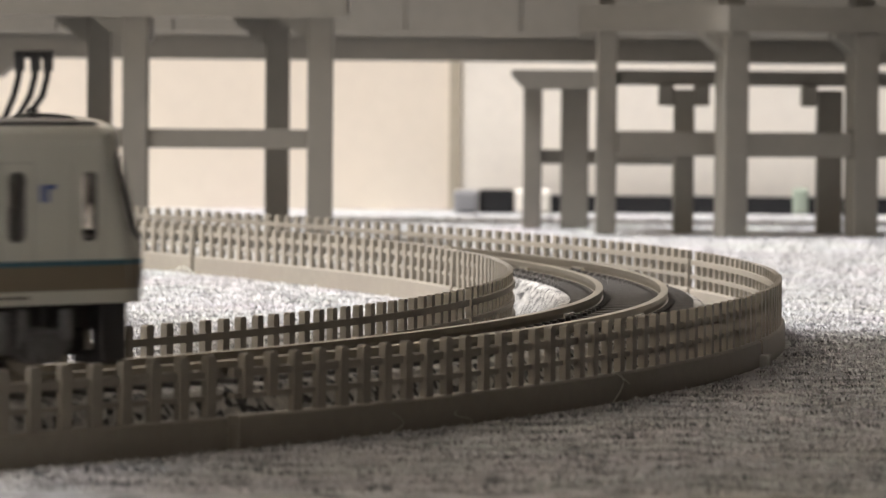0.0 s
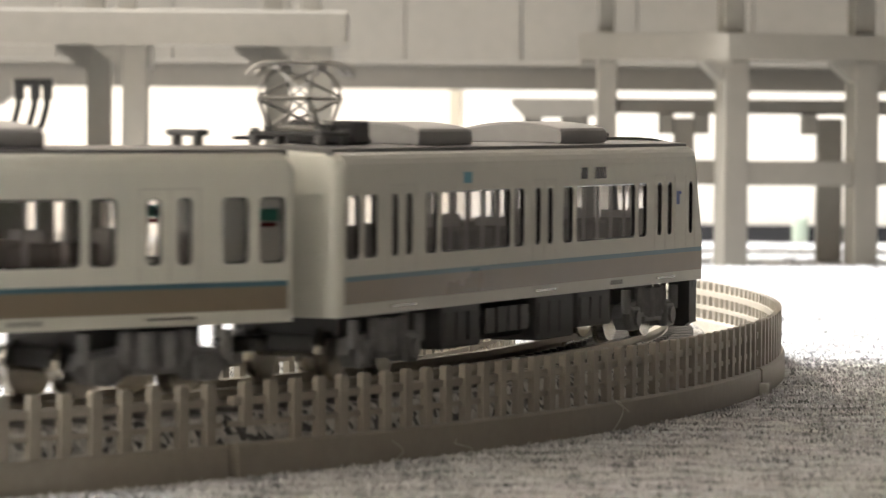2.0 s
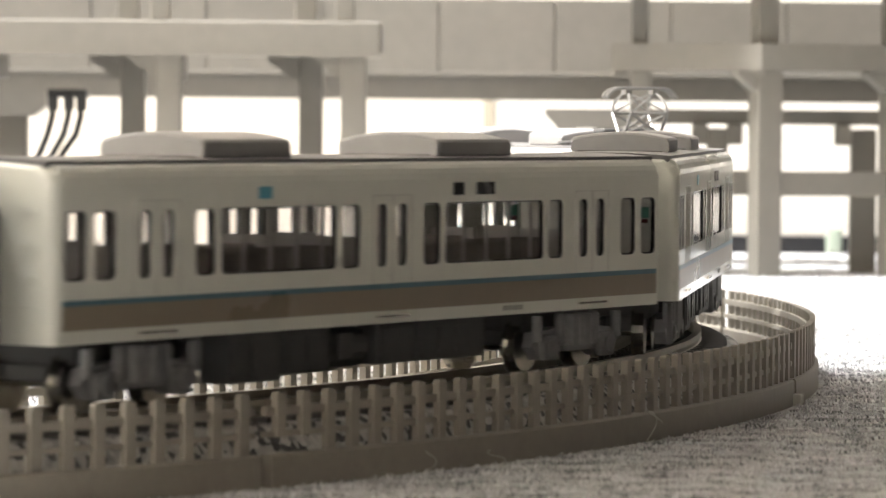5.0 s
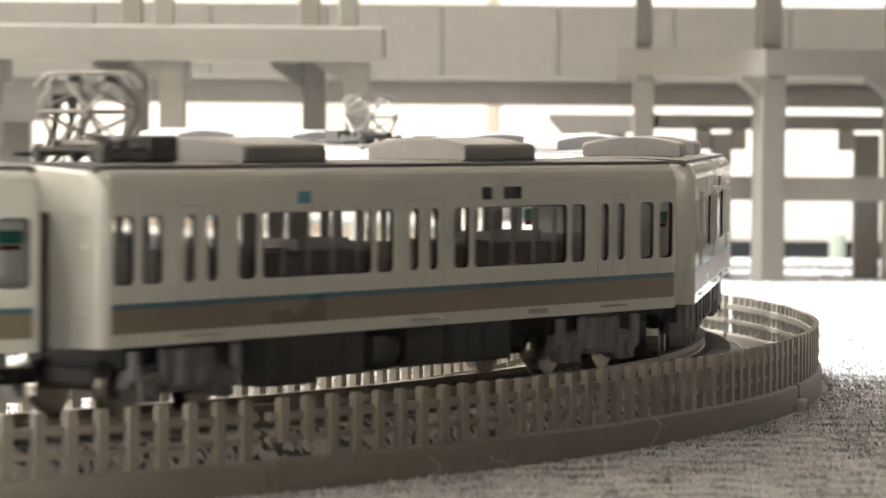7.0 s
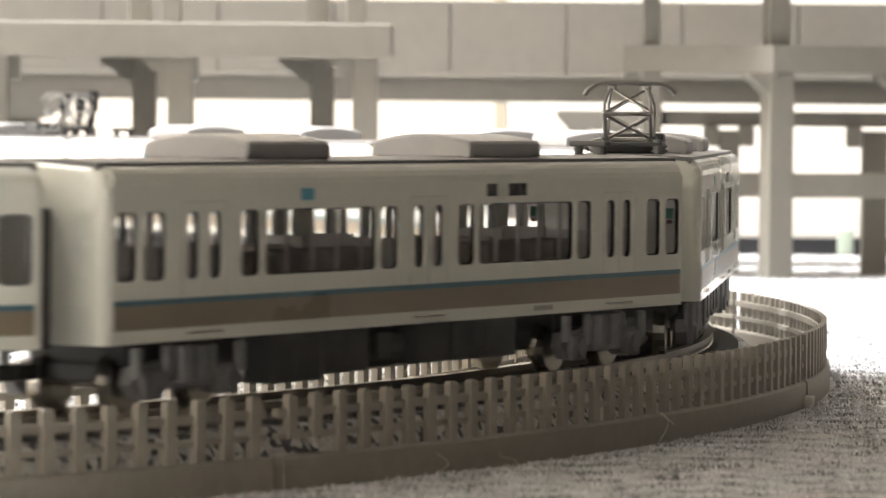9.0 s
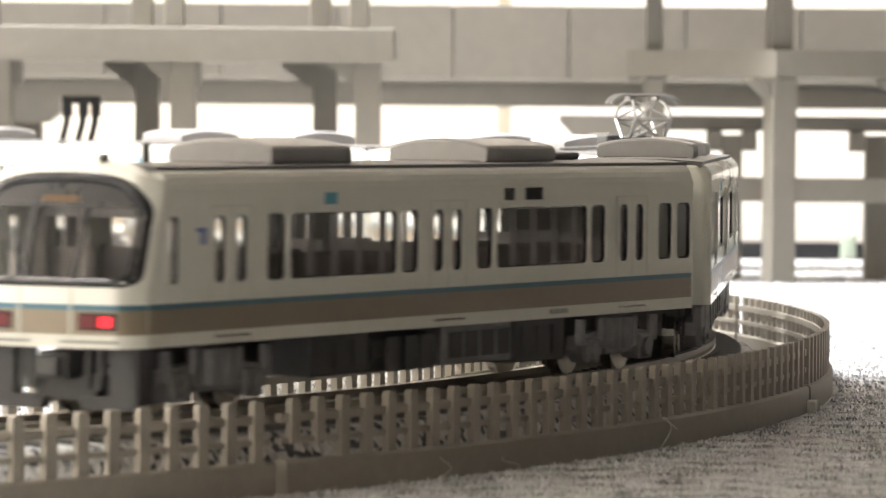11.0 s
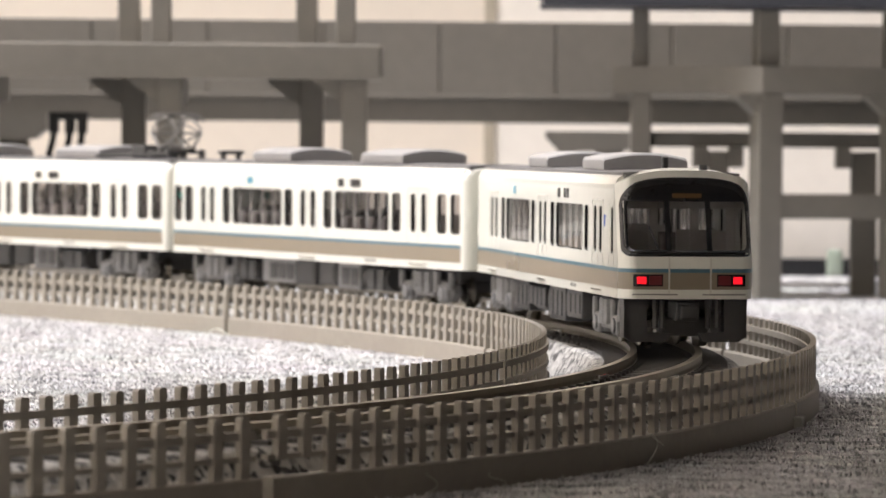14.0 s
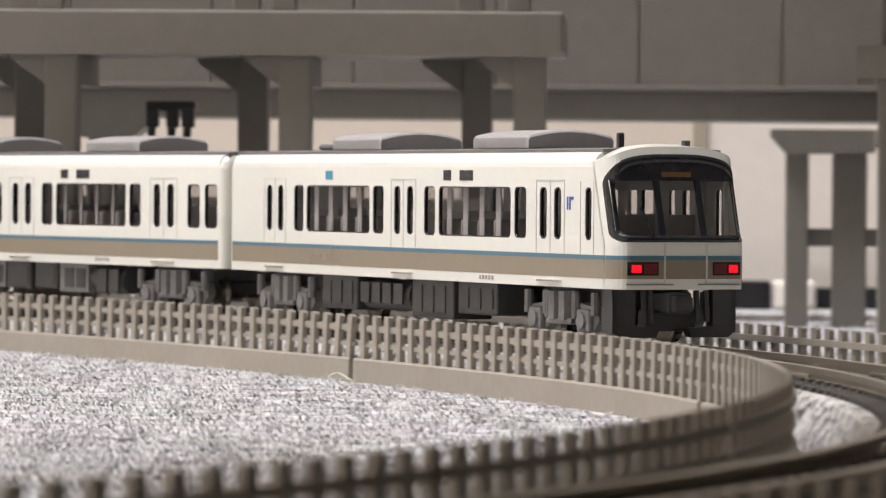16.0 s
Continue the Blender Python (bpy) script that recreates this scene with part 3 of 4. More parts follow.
def side_wall(bm, windows, x0, x1, y, inward, n=3):
    """A wall in the plane y with rounded window openings, 0.7 thick towards inward."""
    lo, hi = WIN_LO - 0.6, WIN_HI + 0.6
    cuts = [x0] + [(a[1] + b[0]) / 2 for a, b in zip(windows, windows[1:])] + [x1]

    def quad(*pts):
        bm.faces.new([bm.verts.new(p) for p in pts])

    for d in (0.0, 0.7):
        yy = y + inward * d
        quad((x0, yy, SILL), (x1, yy, SILL), (x1, yy, lo), (x0, yy, lo))
        quad((x0, yy, hi), (x1, yy, hi), (x1, yy, EAVE), (x0, yy, EAVE))
        for (w0, w1), c0, c1 in zip(windows, cuts, cuts[1:]):
            ring = rounded(w0, w1, WIN_LO, WIN_HI, min(0.7, (w1 - w0) * 0.35), n)
            corner = [(c1, hi), (c0, hi), (c0, lo), (c1, lo)]
            m = n + 1
            for q in range(4):
                cx, cz = corner[q]
                for k in range(n):
                    a, b = ring[q * m + k], ring[q * m + k + 1]
                    quad((a[0], yy, a[1]), (b[0], yy, b[1]), (cx, yy, cz))
                a, b = ring[q * m + n], ring[(q * m + m) % len(ring)]
                dx, dz = corner[(q + 1) % 4]
                quad((a[0], yy, a[1]), (b[0], yy, b[1]), (dx, yy, dz), (cx, yy, cz))
    for w0, w1 in windows:
        ring = rounded(w0, w1, WIN_LO, WIN_HI, min(0.7, (w1 - w0) * 0.35), n)
        for a, b in zip(ring, ring[1:] + ring[:1]):
            quad((a[0], y, a[1]), (b[0], y, b[1]), (b[0], y + inward * 0.7, b[1]), (a[0], y + inward * 0.7, a[1]))
    quad((x0, y, SILL), (x1, y, SILL), (x1, y + inward * 0.7, SILL), (x0, y + inward * 0.7, SILL))
    for x in (x0, x1):
        quad((x, y, SILL), (x, y, EAVE), (x, y + inward * 0.7, EAVE), (x, y + inward * 0.7, SILL))
    bmesh.ops.remove_doubles(bm, verts=bm.verts, dist=0.0005)
    bmesh.ops.recalc_face_normals(bm, faces=bm.faces)


def eave_profile(side):
    pts = []
    for k in range(6):
        a = radians(90 * k / 5)
        pts.append((side * (BODY_W - 1.6 + 1.6 * math.cos(a)), EAVE + (SHOULDER - EAVE) * math.sin(a)))
    return pts + [(side * (BODY_W - 1.9), SHOULDER - 0.2), (side * (BODY_W - 0.7), EAVE)]


def roof_profile():
    """A shallow arch with an upright gutter edge that stands proud of the eaves."""
    edge = BODY_W - 1.25
    top = [(-edge, SHOULDER - 0.25)]
    for k in range(13):
        y = -edge + 2 * edge * k / 12
        top.append((y, SHOULDER + 0.3 + 0.32 * (1 - (y / edge) ** 2)))
    return top + [(edge, SHOULDER - 0.25), (edge - 0.3, SHOULDER - 0.6), (0.3 - edge, SHOULDER - 0.6)]


def bogie(car, x):
    b = part("bogie", boxed(x - 9.0, x + 9.0, -4.6, 4.6, 3.0, 5.0, bevel=0.3), UNDER, car, "dark grey bogie")
    part("bolster", boxed(x - 8.4, x + 8.4, -5.6, 5.6, 4.6, 7.3, bevel=0.3), UNDER, b)
    for side in (-1, 1):
        bm = bmesh.new()
        y = side * 7.0
        prism(bm, [(x - 10.5, 3.0), (x - 8.8, 1.5), (x - 5.2, 1.5), (x - 3.6, 2.4), (x + 3.6, 2.4), (x + 5.2, 1.5), (x + 8.8, 1.5), (x + 10.5, 3.0),
                   (x + 10.0, 4.6), (x + 4.0, 5.2), (x + 2.0, 4.4), (x - 2.0, 4.4), (x - 4.0, 5.2), (x - 10.0, 4.6)], "y", y - 0.7, y + 0.7)
        y = side * 7.9
        for xx in (x - 7, x + 7):
            box(bm, xx - 1.8, xx + 1.8, y - 0.55, y + 0.55, 1.4, 4.4, bevel=0.35)
            rod(bm, (xx, y, 2.9), (xx, y + side * 0.9, 2.9), 1.1)
            for u in (-2.7, 2.7):
                rod(bm, (xx + u, y, 3.6), (xx + u, y, 6.6), 0.65)
        for u in (-1.5, 1.5):
            rod(bm, (x + u, y, 2.9), (x + u, y, 6.6), 1.15)
        box(bm, x - 3.6, x + 3.6, y - 0.5, y + 0.4, 2.3, 3.1, bevel=0.2)
        box(bm, x - 4.6, x - 3.4, y - 0.4, y + 0.5, 3.0, 6.8, bevel=0.2)
        box(bm, x + 3.4, x + 4.6, y - 0.4, y + 0.5, 3.0, 6.8, bevel=0.2)
        part("side_frame", bm, BOGIE_GREY, b)
    for xx in (x - 7, x + 7):
        bm = bmesh.new()
        rod(bm, (xx, -4.2, 2.9), (xx, 4.2, 2.9), 0.5)
        for side in (-1, 1):
            rod(bm, (xx, side * 3.7, 2.9), (xx, side * 4.9, 2.9), 2.9, 20)
            rod(bm, (xx, side * 3.4, 2.9), (xx, side * 3.75, 2.9), 3.3, 20)
        part("wheelset", bm, STEEL, b, "bright metal wheelset")


def roof_unit(car, x):
    """An arched air-conditioning housing with upright sides, rounded top edges and a shadow gap under its rim."""
    half, side_h, crown = 6.4, 2.0, 2.85
    outline = [(-half + 0.3, 0), (-half + 0.3, 0.3), (-half, 0.35), (-half, side_h - 0.25)]
    for k in range(11):
        y = (-half + 0.25) + 2 * (half - 0.25) * k / 10
        outline.append((y, side_h + (crown - side_h) * (1 - (y / half) ** 2)))
    outline += [(half, side_h - 0.25), (half, 0.35), (half - 0.3, 0.3), (half - 0.3, 0)]
    bm = bmesh.new()
    rings = []
    for dx, drop in ((-8.6, 0.35), (-8.35, 0.1), (-8.0, 0.0), (8.0, 0.0), (8.35, 0.1), (8.6, 0.35)):
        rings.append([bm.verts.new((x + dx, y * (1 - drop * 0.03), max(0.0, z - (drop if z > 1.0 else 0.0)) + 24.95)) for y, z in outline])
    n = len(outline)
    for a, b in zip(rings, rings[1:]):
        for k in range(n):
            bm.faces.new((a[k], a[(k + 1) % n], b[(k + 1) % n], b[k]))
    bm.faces.new(rings[0])
    bm.faces.new(rings[-1])
    bmesh.ops.recalc_face_normals(bm, faces=bm.faces)
    u = part("air_conditioner", bm, UNIT, car, "grey arched roof unit")
    for side in (-1, 1):
        for k in range(3):
            ya, yb = sorted((side * (half - 0.02), side * (half + 0.06)))
            part("slat", boxed(x - 7.6, x + 7.6, ya, yb, 25.5 + 0.4 * k, 25.64 + 0.4 * k), UNIT, u)
    # Raised dark strips at both ends stand for the shade under the rim.
    for end in (-1, 1):
        xa, xb = sorted((x + end * 8.55, x + end * 8.72))
        part("end_shade_strip", boxed(xa, xb, -half + 0.9, half - 0.9, 25.08, 25.35), ROOF, u, "dark strip painted as the shade under the unit's end")


def pantograph(car, x):
    p = part("pantograph", boxed(x - 4.0, x + 4.0, -4.4, 4.4, 26.25, 26.75, bevel=0.15), UNDER, car, "dark metal folding pantograph")
    for xx, yy in ((-3.4, -3.8), (-3.4, 3.8), (3.4, -3.8), (3.4, 3.8)):
        bm = bmesh.new()
        rod(bm, (x + xx, yy, 25.0), (x + xx, yy, 27.1), 0.6)
        rod(bm, (x + xx, yy, 25.5), (x + xx, yy, 25.8), 0.85)
        rod(bm, (x + xx, yy, 26.1), (x + xx, yy, 26.35), 0.85)
        part("insulator", bm, ROOF, p)
    def bar(name, a, b, r):
        bm = bmesh.new()
        rod(bm, a, b, r)
        return part(name, bm, PANTO, p)

    for sx in (-1, 1):
        # hinge shaft low on this side; the lower frame leans outwards to its knee, the upper one back to the head
        hinge, knee, head = x + sx * 1.3, x + sx * 4.6, x + sx * 0.9
        bar("hinge_shaft", (hinge, -3.4, 27.0), (hinge, 3.4, 27.0), 0.4)
        bar("knee_bar", (knee, -3.0, 30.3), (knee, 3.0, 30.3), 0.24)
        for yy in (-2.9, 2.9):
            bar("lower_arm", (hinge, yy, 27.0), (knee, yy, 30.3), 0.26)
            part("hinge_block", boxed(hinge - 0.6, hinge + 0.6, yy - 0.5, yy + 0.5, 26.6, 27.5, bevel=0.15), UNDER, p)
            bar("cross_brace", (hinge, -yy, 27.1), (knee, yy, 30.2), 0.2)
            bm = bmesh.new()
            tube(bm, [(knee, yy, 30.3), (knee - sx * 0.5, yy, 31.5), (knee - sx * 2.0, yy * 0.9, 32.7), (head, yy * 0.75, 33.5)], 0.2, 6)
            part("upper_arm", bm, PANTO, p)
            bar("cross_brace", (knee, -yy * 0.97, 30.5), (head, yy * 0.72, 33.4), 0.15)
    for yy in (-2.2, 2.2):
        part("head_block", boxed(x - 1.3, x + 1.3, yy - 0.5, yy + 0.5, 33.2, 33.9, bevel=0.15), PANTO, p)
    for sx in (-1, 1):
        bm = bmesh.new()
        tube(bm, [(x + sx * 1.0, yy, zz) for yy, zz in ((-5.7, 32.7), (-5.2, 33.4), (-4.4, 33.95), (-3.4, 34.15), (3.4, 34.15), (4.4, 33.95), (5.2, 33.4), (5.7, 32.7))], 0.3, 6)
        part("contact_strip", bm, PANTO, p)


def car_base(label, windows, x0, x1, group, mid_gear=0, trim_end=0.1, extra_side=0):
    car = thing("model_train_car", label, "train car", group)
    bm = bmesh.new()
    box(bm, x0 + 0.6, x1 - 0.6, -9.0, 9.0, 7.4, 8.2)
    part("floor_pan", bm, UNDER, car)
    for side in (-1, 1):
        y = side * BODY_W
        spans = sorted(windows + ([(-b, -a) for a, b in END_WIN] if side == extra_side else []))
        bm = bmesh.new()
        side_wall(bm, spans, x0, x1, y, -side)
        part("side_wall", bm, IVORY, car, "glossy ivory side wall")
        bm = bmesh.new()
        prism(bm, eave_profile(side), "x", x0, x1)
        part("eave", bm, IVORY, car, smooth=False)
        part("brown_stripe", boxed(x0 + 0.1, x1 - trim_end, y - 0.04, y + 0.04, 8.55, 10.95), BROWN, car, "broad brown waist stripe")
        part("teal_stripe", boxed(x0 + 0.1, x1 - trim_end, y - 0.05, y + 0.05, 10.95, 11.5), TEAL, car, "thin teal stripe")
        for w0, w1 in spans:
            pane = part("window", boxed(w0 - 0.1, w1 + 0.1, y - side * 0.34 - 0.07, y - side * 0.34 + 0.07, WIN_LO - 0.1, WIN_HI + 0.1), GLASS, car, "tinted window pane")
            pane.visible_shadow = False
            r = min(0.7, (w1 - w0) * 0.35)
            outer, inner = rounded(w0, w1, WIN_LO, WIN_HI, r), rounded(w0 + 0.17, w1 - 0.17, WIN_LO + 0.17, WIN_HI - 0.17, r * 0.85)
            bm = bmesh.new()
            rings = [[bm.verts.new((px, y - side * depth, pz)) for px, pz in ring] for ring, depth in ((outer, 0.1), (inner, 0.14), (inner, 0.6))]
            for ra, rb in zip(rings, rings[1:]):
                for q in range(len(ra)):
                    bm.faces.new((ra[q], ra[(q + 1) % len(ra)], rb[(q + 1) % len(ra)], rb[q]))
            part("window_frame", bm, BLACK, pane, "black window gasket")
            if w1 - w0 > 10:
                for q in range(5):
                    xc = w0 + 1.0 + (w1 - w0 - 2.0) * q / 4
                    bm = bmesh.new()
                    wave = [(xc - 0.45 + 0.3 * u, y - side * (1.1 + 0.25 * (u % 2))) for u in range(4)]
                    prism(bm, wave + [(px, py - side * 0.15) for px, py in reversed(wave)], "z", WIN_LO - 0.3, WIN_HI + 0.3)
                    part("curtain", bm, PARTITION, car, "gathered grey curtain")
        for dx in (-46.15, 0.0, 46.15):
            if not x0 + 4 < dx < x1 - 4:
                continue
            bm = bmesh.new()
            for u in (-4.1, 0, 4.1):
                box(bm, dx + u - 0.09, dx + u + 0.09, y - 0.06, y + 0.06, 11.6, 21.0)
            box(bm, dx - 4.1, dx + 4.1, y - 0.06, y + 0.06, 20.95, 21.1)
            part("door_seam", bm, SEAM, car, "fine grey door seams")
            part("door_step", boxed(dx - 3.4, dx + 3.4, y - 0.3, y + 0.35, 7.85, 8.1), STEEL, car, "metal door step")
        for a, b, m in ((-0.9 * side * 16 - 1.2, -0.9 * side * 16 + 1.2, BLACK), (-side * 20.5 - 2.1, -side * 20.5 + 2.1, BLACK)):
            part("destination_sign", boxed(min(a, b), max(a, b), y - 0.06, y + 0.06, 20.9, 22.3), m, car, "small black side display")
        part("side_plate", boxed(side * 26 - 1.3, side * 26 + 1.3, y - 0.05, y + 0.05, 20.95, 22.2), CYAN, car, "small cyan square plate")
        if x1 > 60:
            pane = part("window_sticker", boxed(59.0, 62.0, y - side * 0.72 - 0.04, y - side * 0.72 + 0.04, 17.6, 18.9), STICKER, car, "small green sticker inside the end window")
            part("sticker_band", boxed(59.3, 61.7, y - side * 0.72 - 0.05, y - side * 0.72 + 0.05, 17.0, 17.5), RED_OFF, pane, "red sticker edge")
        bm = bmesh.new()
        for k in range(5):
            box(bm, -side * 27 - 2.2 + k * 0.95, -side * 27 - 1.6 + k * 0.95, y - 0.05, y + 0.05, 7.7, 8.25)
        part("lettering", bm, INK, car, "tiny grey unreadable lettering")
    bm = bmesh.new()
    prism(bm, roof_profile(), "x", x0 - (0.9 if x0 < -60 else 0), x1 + (0.9 if x1 > 60 else 0))
    part("roof", bm, ROOF, car, "matt dark grey roof")
    for x in (-46.0, 46.0):
        bogie(car, x)
    rng = random.Random(7 + mid_gear)
    x = -31.0
    while x < 30:
        w = rng.uniform(7, 17)
        zb = rng.uniform(1.7, 3.1)
        for side in (-1, 1):
            if rng.random() < 0.9:
                bm = bmesh.new()
                d = rng.uniform(3.5, 6.0)
                if rng.random() < 0.25:
                    rod(bm, (x, side * 6.2, 4.7), (x + w, side * 6.2, 4.7), 2.2, 14)
                else:
                    ya, yb = sorted((side * 8.6, side * (8.6 - d)))
                    box(bm, x, x + w, ya, yb, zb, 7.5, bevel=0.25)
                gear = part("equipment_box", bm, BOGIE_GREY if rng.random() < 0.3 else UNDER, car, "dark grey underfloor equipment")
                for k in range(int(w // 4)):
                    yc = side * 8.62
                    part("cover", boxed(x + 0.7 + 3.8 * k, x + 3.6 + 3.8 * k, yc - 0.14, yc + 0.14, zb + 0.8, 6.4), UNDER, gear)
        x += w + rng.choice((0.5, 0.8, 1.5, 2.5, 9.0))
    part("interior_floor", boxed(x0 + 1, x1 - 1, -8.6, 8.6, 8.25, 8.7), SEAT, car)
    for a, b in ((7.5, 38.5), (-38.5, -7.5)):
        for k in range(6):
            for side in (-1, 1):
                xs = a + (b - a) * (k + 0.5) / 6
                bm = bmesh.new()
                ya, yb = sorted((side * 2.4, side * 8.6))
                box(bm, xs - 1.9, xs + 1.2, ya, yb, 8.7, 12.0, bevel=0.3)
                box(bm, xs + 0.9, xs + 1.9, ya, yb, 8.7, 15.7, bevel=0.4)
                part("seat", bm, SEAT, car, "dark brown seat")
    for xs in (-51.5, -40.8, -5.2, 5.2, 40.8, 51.5):
        for side in (-1, 1):
            ya, yb = sorted((side * 3.0, side * 8.9))
            part("partition", boxed(xs - 0.35, xs + 0.35, ya, yb, 8.7, 16.6), PARTITION, car, "grey interior partition")
    for xu in (-24.0, 24.0):
        roof_unit(car, xu)
    return car


END_ROUND = 1.3


def end_plate(car, x, out):
    """The ivory car end, with its upright corners rounded, a gangway, steps and a coupler."""
    prof = [(-BODY_W, SILL), (BODY_W, SILL), (BODY_W, EAVE), (BODY_W - 0.5, 23.8), (BODY_W - 1.6, SHOULDER), (0, SHOULDER + 0.6), (1.6 - BODY_W, SHOULDER), (0.5 - BODY_W, 23.8), (-BODY_W, EAVE)]
    bm = bmesh.new()
    rings = []
    for k in range(6):
        a = math.pi / 2 * k / 5
        inset = END_ROUND * (1 - math.cos(a))
        rings.append([bm.verts.new((x - out * END_ROUND * (1 - math.sin(a)), y * (1 - inset / BODY_W), z - (inset * 0.5 if z > 20 else 0.0))) for y, z in prof])
    n = len(prof)
    for ra, rb in zip(rings, rings[1:]):
        for k in range(n):
            bm.faces.new((ra[k], ra[(k + 1) % n], rb[(k + 1) % n], rb[k]))
    bm.faces.new(rings[0])
    bm.faces.new(rings[-1])
    bmesh.ops.recalc_face_normals(bm, faces=bm.faces)
    wall = part("end_wall", bm, IVORY, car, "ivory car end with rounded corners")
    lo, hi = sorted((x - out * 0.1, x + out * 1.5))
    part("gangway", boxed(lo, hi, -3.4, 3.4, 6.6, 20.5, bevel=0.3), UNDER, car, "dark rubber gangway")
    for k in range(4):
        lo, hi = sorted((x - out * 0.05, x + out * 0.35))
        part("step_rung", boxed(lo, hi, 5.6, 7.6, 10.6 + 3.2 * k, 10.85 + 3.2 * k), IVORY, wall)
        part("step_rung", boxed(lo, hi, -7.6, -5.6, 10.6 + 3.2 * k, 10.85 + 3.2 * k), IVORY, wall)
    part("coupler", boxed(x - 2 if out > 0 else x - 2.1, x + 2.1 if out > 0 else x + 2, -0.9, 0.9, 3.6, 5.2, bevel=0.2), BLACK, car)


def roof_gear(car, x):
    part("roof_box", boxed(x + 5.6, x + 10.6, -4.0, 4.0, 25.3, 27.9, bevel=0.3), UNDER, car, "dark roof equipment box")
    bm = bmesh.new()
    tube(bm, [(x - 5, 5.6, 26.0), (x + 6, 5.8, 26.0), (x + 20, 6.6, 25.6)], 0.25, 6)
    part("roof_conduit", bm, UNDER, car)


def roof_bracket(car):
    bm = bmesh.new()
    for yy in (-1.6, 1.6):
        rod(bm, (57.5, yy, 25.0), (57.5, yy, 26.5), 0.6)
    box(bm, 56.6, 58.4, -2.5, 2.5, 26.3, 27.0, bevel=0.2)
    part("roof_bracket", bm, UNDER, car, "small dark roof bracket on two insulators")


def middle_car():
    windows = mirrored(SHORT_WIN + BIG_WIN + DOOR_WIN + END_WIN + [(1.1, 3.2)])
    car = car_base("ivory model train car with brown and teal stripes", windows, END_ROUND - HALF, HALF - END_ROUND, "cars of the model train")
    end_plate(car, HALF, 1)
    end_plate(car, -HALF, -1)
    return car


def nose_x(y, z):
    """The front's surface: raked back above the waist, rounded at the corners."""
    rake = 0.30 * max(0.0, z - 12.4) * min(1.0, max(0.0, z - 12.4) / 2.0)
    low = 0.05 * max(0.0, 9.0 - z) ** 1.5
    u = abs(y) / BODY_W
    return 65.4 - rake - low - 0.6 * u ** 2 - 2.9 * max(0.0, (u - 0.76) / 0.24) ** 2.5


def nose_patch(name, y0, y1, z0, z1, lift, material, car, label, ny=14, nz=6, top=None, hole=None):
    bm = bmesh.new()
    grid = []
    for i in range(nz + 1):
        row = []
        for j in range(ny + 1):
            y = y0 + (y1 - y0) * j / ny
            zt = top(y) if top else z1
            z = z0 + (zt - z0) * i / nz
            row.append(bm.verts.new((nose_x(y, z) + lift, y, z)))
        grid.append(row)
    for i in range(nz):
        for j in range(ny):
            c = [grid[i][j], grid[i][j + 1], grid[i + 1][j + 1], grid[i + 1][j]]
            mid = sum((v.co for v in c), Vector()) / 4
            if hole and hole(mid.y, mid.z):
                continue
            bm.faces.new(c)
    bmesh.ops.recalc_face_normals(bm, faces=bm.faces)
    if sum(f.normal.x for f in bm.faces) < 0:
        bmesh.ops.reverse_faces(bm, faces=bm.faces)
    geom = bmesh.ops.extrude_face_region(bm, geom=bm.faces[:])
    moved = [g for g in geom["geom"] if isinstance(g, bmesh.types.BMVert)]
    bmesh.ops.translate(bm, vec=(-0.5, 0, 0), verts=moved)
    bmesh.ops.recalc_face_normals(bm, faces=bm.faces)
    return part(name, bm, material, car, label, smooth=False)


SCREEN_W = 9.45


